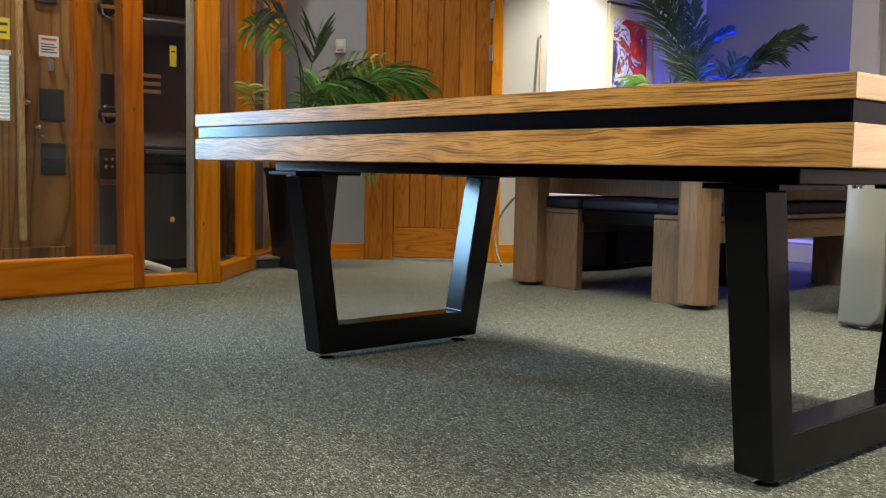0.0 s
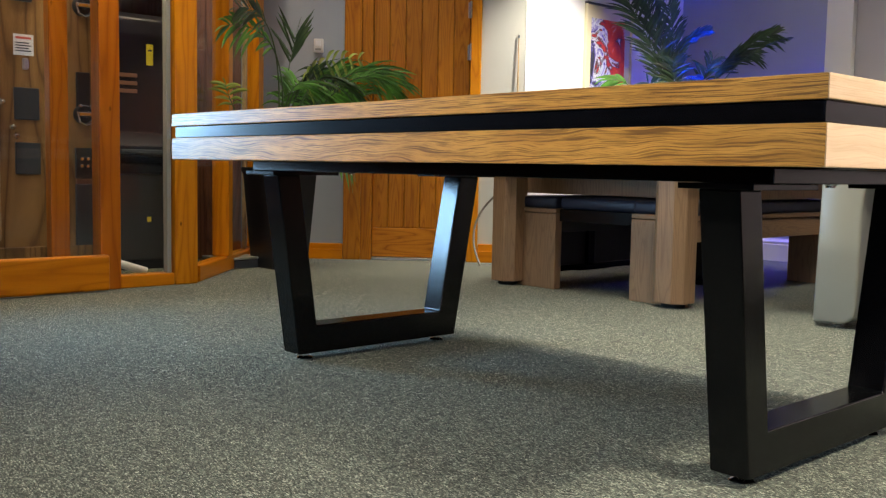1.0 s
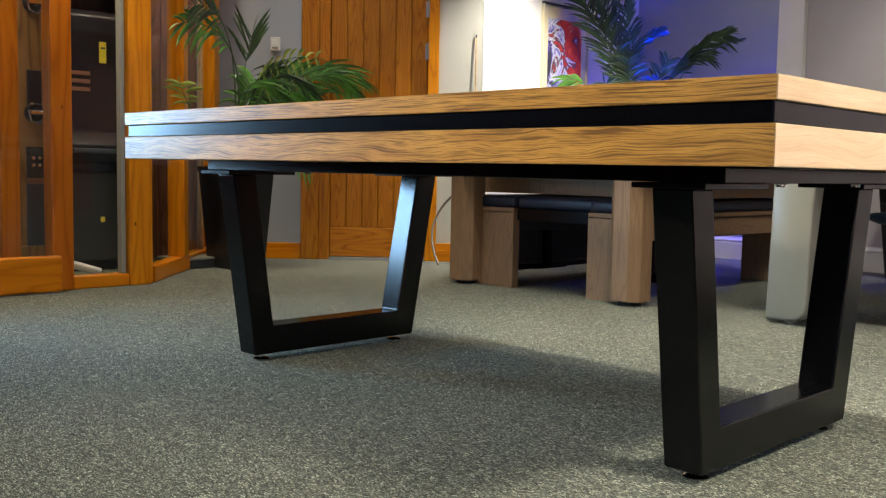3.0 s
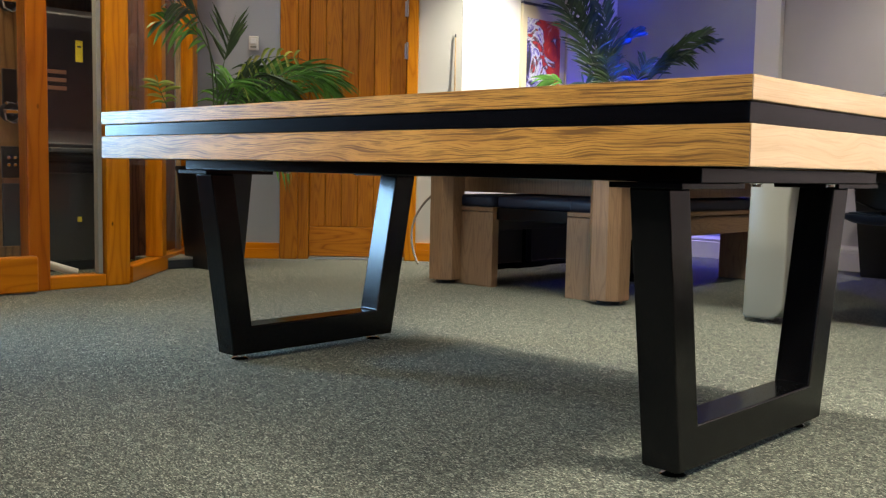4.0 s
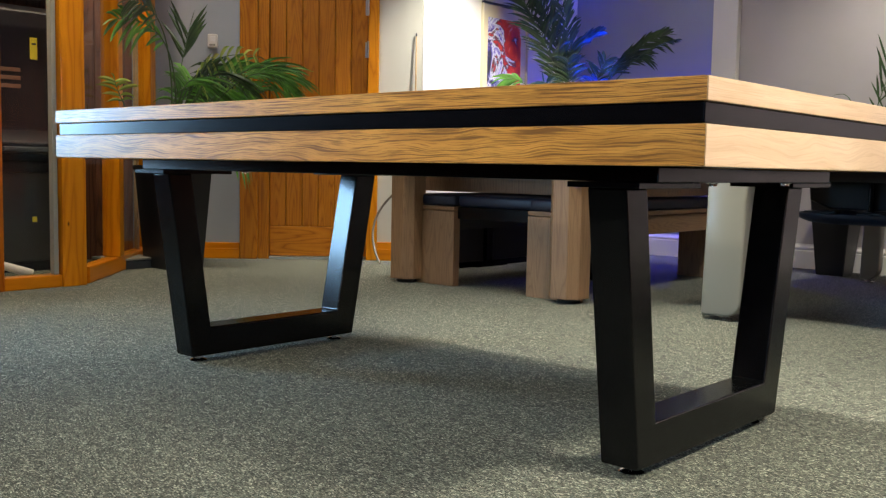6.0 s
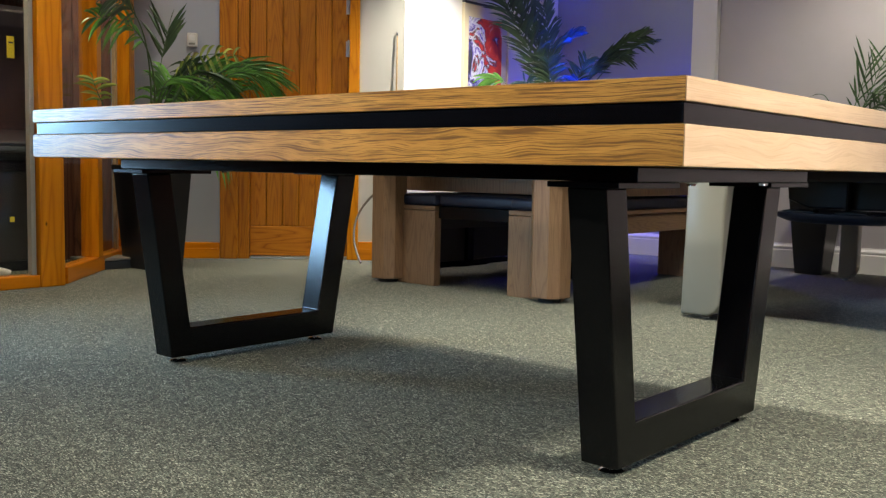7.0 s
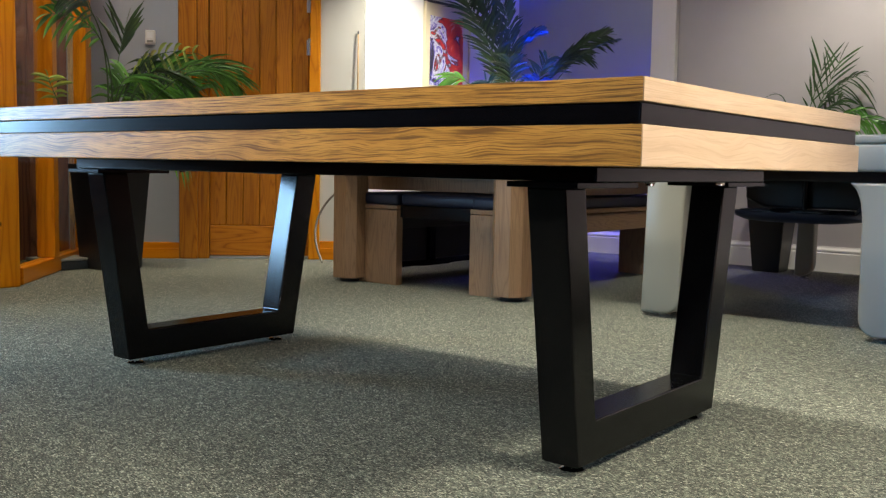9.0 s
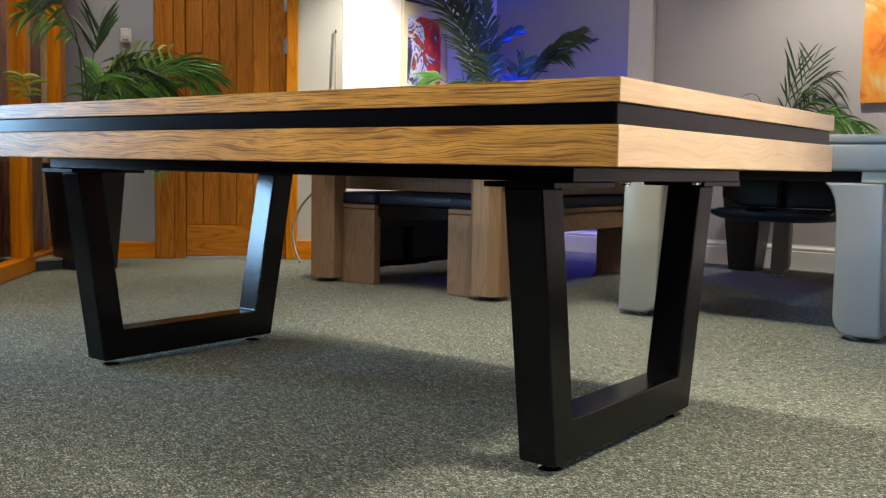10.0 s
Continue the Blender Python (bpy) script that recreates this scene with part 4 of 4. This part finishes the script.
def frond(parent, base, mid, tip, mat=LEAF, pairs=17, length=0.22, width=0.011, droop=0.5, start=0.35, spread=0.9, label="", face=None, ahead=0.75, stem_mat=STEM):
    """A stem with paired leaflets; ahead is how far they lean towards its tip, face the way in which the pairs part."""
    rng = random.Random(int(1000 * (base[0] + 3 * tip[0] + 7 * tip[2])))
    pts = bezier(base, mid, tip, 24)
    stem = part("stem", tube(pts, 0.0065, 6, taper=0.25), stem_mat, parent, "", True)
    bm = bmesh.new()
    for i in range(pairs):
        s = start + (1 - start) * (i + 0.5) / pairs
        k = min(23, int(s * 24))
        p = pts[k].lerp(pts[k + 1], s * 24 - k)
        d = (pts[k + 1] - pts[k]).normalized()
        side = d.cross(Vector((0, 0, 1)))
        side = side.normalized() if side.length > 0.05 else Vector((0.7, 0.7, 0))
        side = Vector(face).normalized() if face else side
        size = length * (0.55 + 0.75 * math.sin(math.pi * (0.15 + 0.75 * (i / pairs)))) * rng.uniform(0.85, 1.15)
        for sg in (-1, 1):
            way = d * ahead * rng.uniform(0.75, 1.25) + side * sg * spread * rng.uniform(0.75, 1.15) + Vector((0, 0, rng.uniform(-0.05, 0.2)))
            flat = d.cross(side) + Vector((rng.uniform(-0.5, 0.5), rng.uniform(-0.5, 0.5), rng.uniform(-0.4, 0.4)))
            leaflet(bm, p + Vector((rng.uniform(-0.003, 0.003),) * 3), way, droop * rng.uniform(0.7, 1.4), size, width * rng.uniform(0.8, 1.2), flat)
    leaflet(bm, pts[-1], pts[-1] - pts[-2], droop, length * 0.7, width)
    part("leaves", bm, mat, stem, label, True)
    return stem


planter(-4.34, 1.78, "tall tapered black planter on the carpet", rb=0.125, rt=0.163)
palm = thing("palm", pose(0, 0, 0), "green kentia palm with arching fronds in a black planter", "plant", "potted palms")
palm.location = (-4.36, 1.76, 0.575)


def grow(owner, fronds):
    o = owner.location
    for base, mid, tip, kw in fronds:
        frond(owner, Vector(base) - o, Vector(mid) - o, Vector(tip) - o, **kw)


ACROSS = (0.68, 0.73, 0.0)
UPRIGHT = (0.0, 0.0, 1.0)
A0 = (-4.35, 1.76, 0.575)
grow(palm, [
    # high frond arching over towards the glass, its leaflets half up, half hanging
    (A0, (-4.20, 1.84, 1.50), (-3.97, 1.21, 1.37), dict(length=0.145, start=0.58, pairs=12, width=0.0105, droop=0.35, spread=0.55, face=UPRIGHT, ahead=0.8)),
    (A0, (-4.20, 1.76, 1.58), (-3.93, 1.26, 1.465), dict(mat=LEAFDARK, length=0.15, start=0.66, pairs=9, width=0.0099, droop=0.2, spread=0.55, face=UPRIGHT, ahead=0.9)),
    # fan that rises to the other side
    (A0, (-4.36, 1.80, 1.05), (-4.31, 1.87, 1.40), dict(mat=LEAFDARK, length=0.23, start=0.78, pairs=6, width=0.0095, droop=0.12, spread=0.55, face=(0.62, 0.66, 0.42), ahead=0.9)),
    # pale frond whose yellow-tipped leaflets hang in a row
    (A0, (-4.32, 1.80, 1.36), (-4.02, 2.16, 1.27), dict(mat=LEAFDRY, length=0.115, start=0.46, pairs=9, width=0.0105, droop=0.5, spread=0.75, face=UPRIGHT, ahead=0.35, label="yellow-tipped leaflets")),
    # dense low crown
    (A0, (-4.24, 1.90, 1.30), (-4.06, 2.12, 1.14), dict(length=0.21, start=0.50, pairs=14, width=0.0124, droop=0.5, spread=0.8, face=UPRIGHT)),
    (A0, (-4.30, 1.80, 1.30), (-4.22, 1.92, 1.06), dict(length=0.22, start=0.52, pairs=13, width=0.0130, droop=0.5, spread=0.9, face=ACROSS)),
    (A0, (-4.26, 1.88, 1.24), (-4.12, 2.04, 1.02), dict(length=0.22, start=0.50, pairs=13, width=0.0130, droop=0.5, spread=0.9, face=ACROSS)),
    (A0, (-4.22, 1.92, 1.34), (-4.10, 2.06, 1.12), dict(mat=LEAFDARK, length=0.22, start=0.52, pairs=14, width=0.0124, droop=0.6, spread=0.9, face=ACROSS)),
    (A0, (-4.20, 1.96, 1.16), (-4.02, 2.16, 1.04), dict(length=0.20, start=0.48, pairs=13, width=0.0124, droop=0.6, spread=0.8, face=UPRIGHT)),
    (A0, (-4.36, 1.76, 1.16), (-4.28, 1.86, 1.04), dict(length=0.18, start=0.5, pairs=10, width=0.0118, droop=0.6, spread=0.9, face=ACROSS)),
    (A0, (-4.31, 1.82, 1.12), (-4.19, 1.96, 1.17), dict(mat=LEAFDARK, length=0.20, start=0.5, pairs=12, width=0.0124, droop=0.5, spread=0.8, face=UPRIGHT)),
    # long soft frond arching out over the door
    (A0, (-4.10, 2.06, 1.42), (-3.88, 2.31, 1.14), dict(length=0.19, start=0.55, pairs=26, width=0.0068, droop=0.45, spread=0.42, face=UPRIGHT, ahead=0.9)),
    (A0, (-4.06, 2.10, 1.38), (-3.90, 2.28, 1.10), dict(length=0.17, start=0.55, pairs=22, width=0.0068, droop=0.5, spread=0.5, face=ACROSS, ahead=0.9)),
    # small pale sprig low on the same side
    (A0, (-4.10, 2.08, 1.20), (-3.96, 2.22, 1.10), dict(length=0.13, start=0.7, pairs=5, width=0.0099, droop=0.9, spread=0.5, face=ACROSS)),
    # yellowing sprig beside the glazed corner
    (A0, (-3.94, 1.24, 0.86), (-3.955, 1.19, 1.055), dict(mat=LEAFDRY, length=0.09, start=0.72, pairs=5, width=0.0105, droop=0.45, spread=0.9, face=ACROSS, ahead=0.5, label="yellowing leaflets")),
    # one leaf hanging below the crown
    (A0, (-4.14, 1.98, 0.85), (-4.05, 2.09, 0.66), dict(length=0.10, start=0.6, pairs=6, width=0.0112, droop=1.2)),
])

planter(-3.22, 4.36, "tall tapered black planter in the blue-lit alcove")
palm_b = thing("palm", pose(0, 0, 0), "dark palm catching blue light on its fronds", "plant", "potted palms")
palm_b.location = (-3.22, 4.36, 0.575)
B0 = (-3.24, 4.36, 0.575)
GRAIN = (0.79, 0.61, 0.0)
grow(palm_b, [
    # tall feathery fronds that lean over the picture
    (B0, (-3.26, 4.34, 1.40), (-3.66, 4.06, 2.02), dict(mat=LEAFDARK, length=0.21, start=0.42, pairs=44, width=0.0083, droop=0.25, spread=0.62, face=GRAIN, ahead=0.8)),
    (B0, (-3.28, 4.33, 1.46), (-3.52, 4.20, 1.98), dict(mat=LEAFDARK, length=0.19, start=0.42, pairs=40, width=0.0083, droop=0.2, spread=0.5, face=GRAIN, ahead=0.9)),
    (B0, (-3.24, 4.38, 1.40), (-3.34, 4.32, 1.80), dict(mat=LEAFDARK, length=0.16, start=0.45, pairs=30, width=0.0083, droop=0.25, spread=0.55, face=GRAIN, ahead=0.8)),
    # frond caught by the blue lamp, its light also put into the colour
    (B0, (-3.40, 4.30, 1.52), (-3.15, 4.49, 1.61), dict(mat=LEAFBLUELIT, length=0.11, start=0.50, pairs=20, width=0.0120, droop=0.15, spread=0.32, face=UPRIGHT, ahead=1.0, stem_mat=LEAFBLUELIT)),
    (B0, (-3.38, 4.30, 1.42), (-3.22, 4.42, 1.55), dict(mat=LEAFBLUELIT, length=0.09, start=0.50, pairs=14, width=0.0128, droop=0.15, spread=0.3, face=UPRIGHT, ahead=1.0, stem_mat=LEAFBLUELIT)),
    # low arching fronds towards the pier, one coloured as if blue-lit
    (B0, (-3.10, 4.50, 1.50), (-2.78, 4.80, 1.60), dict(mat=LEAFDARK, length=0.14, start=0.48, pairs=30, width=0.0083, droop=0.2, spread=0.5, face=UPRIGHT, ahead=0.9)),
    (B0, (-3.06, 4.50, 1.46), (-2.72, 4.85, 1.57), dict(mat=LEAFBLUELIT, length=0.07, start=0.84, pairs=7, width=0.0105, droop=0.25, spread=0.25, ahead=1.0)),
    (B0, (-3.12, 4.48, 1.48), (-2.88, 4.70, 1.46), dict(mat=LEAFDARK, length=0.13, start=0.55, pairs=22, width=0.0090, droop=0.3, spread=0.4, face=UPRIGHT, ahead=0.9)),
    (B0, (-3.16, 4.44, 1.25), (-3.08, 4.52, 1.42), dict(mat=LEAFDARK, length=0.13, start=0.45, pairs=16, width=0.0090, droop=0.3, spread=0.6, face=GRAIN)),
    # crown close above the planter, two fronds coloured as if blue-lit
    (B0, (-3.34, 4.28, 1.30), (-3.42, 4.22, 1.24), dict(mat=LEAFBLUELIT, length=0.13, start=0.5, pairs=14, width=0.0120, droop=0.4, face=GRAIN)),
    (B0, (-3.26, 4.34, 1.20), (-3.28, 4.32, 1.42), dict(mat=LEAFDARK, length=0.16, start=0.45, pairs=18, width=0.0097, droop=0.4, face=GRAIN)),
    (B0, (-3.18, 4.40, 1.18), (-3.10, 4.46, 1.26), dict(mat=LEAFBLUELIT, length=0.13, start=0.5, pairs=14, width=0.0120, droop=0.4, face=GRAIN)),
    (B0, (-3.44, 4.20, 1.34), (-3.62, 4.04, 1.27), dict(mat=LEAF, length=0.12, start=0.72, pairs=8, width=0.0105, droop=0.5, spread=0.5, face=UPRIGHT)),
])

planter(-1.48, 4.74, "tall tapered black planter beside the skirting")
palm_c = thing("palm", pose(0, 0, 0), "thin green palm in front of the grey wall", "plant", "potted palms")
palm_c.location = (-1.48, 4.74, 0.575)
C0 = (-1.44, 4.74, 0.575)
PLANE = (0.80, 0.60, 0.0)
grow(palm_c, [
    (C0, (-1.25, 4.72, 0.95), (-1.14, 4.84, 1.34), dict(mat=LEAFDARK, length=0.20, start=0.50, pairs=8, width=0.0062, droop=0.12, spread=0.62, face=PLANE, ahead=0.85)),
    (C0, (-1.27, 4.72, 1.00), (-1.22, 4.78, 1.30), dict(mat=LEAFDARK, length=0.20, start=0.60, pairs=4, width=0.0062, droop=0.1, spread=0.45, face=PLANE, ahead=0.9)),
    (C0, (-1.24, 4.72, 1.16), (-1.04, 4.88, 1.24), dict(mat=LEAFDARK, length=0.16, start=0.56, pairs=8, width=0.0056, droop=0.7, spread=0.5, face=UPRIGHT)),
    (C0, (-1.26, 4.72, 1.02), (-1.10, 4.82, 1.10), dict(mat=LEAFDARK, length=0.12, start=0.6, pairs=10, width=0.0074, droop=0.6, spread=0.7, face=PLANE)),
    (C0, (-1.05, 4.80, 1.16), (-0.80, 4.84, 0.88), dict(length=0.14, start=0.52, pairs=16, width=0.0074, droop=0.9, spread=0.55, face=UPRIGHT)),
    (C0, (-1.20, 4.76, 1.02), (-0.98, 4.82, 1.03), dict(length=0.10, start=0.55, pairs=9, width=0.0087, droop=0.8, spread=0.5, face=UPRIGHT)),
    (C0, (-1.34, 4.70, 1.16), (-1.46, 4.60, 1.12), dict(mat=LEAFDARK, length=0.07, start=0.86, pairs=2, width=0.0031, droop=0.3, spread=0.3)),
])


# ---- cue, cable, ceiling fittings ----
cue = thing("pool_cue", pose(-3.735, 3.235, 0, 0, 0, 0), "slim maple pool cue leaning in the corner", "cue")
shaft = part("shaft", tube([(0.03, -0.03, 0.33), (0.004, -0.004, 1.49)], 0.0085, 12, taper=0.5), CUEWOOD, cue, "", True)
part("butt", tube([(0.037, -0.037, 0.0), (0.0302, -0.0302, 0.329)], 0.015, 12, taper=0.8), BLACK, cue, "black butt", True)
part("tip", tube([(0.0038, -0.0038, 1.4905), (0.003, -0.003, 1.51)], 0.0058, 10, taper=0.9), SLATE, cue, "", True)
cab = bezier((-3.70, 3.04, 0.47), (-3.93, 2.93, 0.27), (-3.66, 2.85, 0.012), 24)
solid("cable", tube(cab, 0.0075, 8), CABLE, "thin grey cable hanging down to the carpet", "cable", smooth=True)

# a fitting for each spot, the added blue one included
for dx, dy, *_ in DOWNLIGHTS:
    d = thing("downlight", pose(dx, dy, CEIL), "small round recessed ceiling downlight", "lamp", "ceiling downlights")
    ring = lathe([(0.05, -0.004), (0.058, -0.008), (0.066, -0.004), (0.068, -0.0005), (0.05, -0.0005)], 24)
    part("bezel", ring, WHITEPLASTIC, d, "white bezel", True)
    part("lens", lathe([(0.0495, -0.003), (0.0495, -0.001)], 24), LENS, d, "glowing lens")

glow_fit = thing("wall_light", pose(-2.62, 5.058, 0.80), "small blue wall light in the alcove", "lamp")
part("back_plate", box(-0.04, 0.04, -0.02, 0.0, 0.0, 0.14, 0.004), BLACKPLASTIC, glow_fit)
part("lens", box(-0.03, 0.03, -0.034, -0.0205, 0.01, 0.13, 0.004), glow("blue_lens", (0.08, 0.1, 1.0), 8.0), glow_fit, "glowing blue lens")

uplight = thing("plant_uplight", pose(-3.05, 4.40, 0.0), "small blue uplight on a black stake beside the planter", "lamp")
part("stake", tube([(0, 0, 0.012), (0, 0, 0.70)], 0.008, 10), BLACK, uplight, "", True)
part("base", lathe([(0.07, 0), (0.07, 0.008), (0.02, 0.012)], 20), BLACK, uplight, "", True)
part("head", lathe([(0.02, 0.70), (0.035, 0.72), (0.035, 0.75)], 18), BLACKPLASTIC, uplight, "", True)
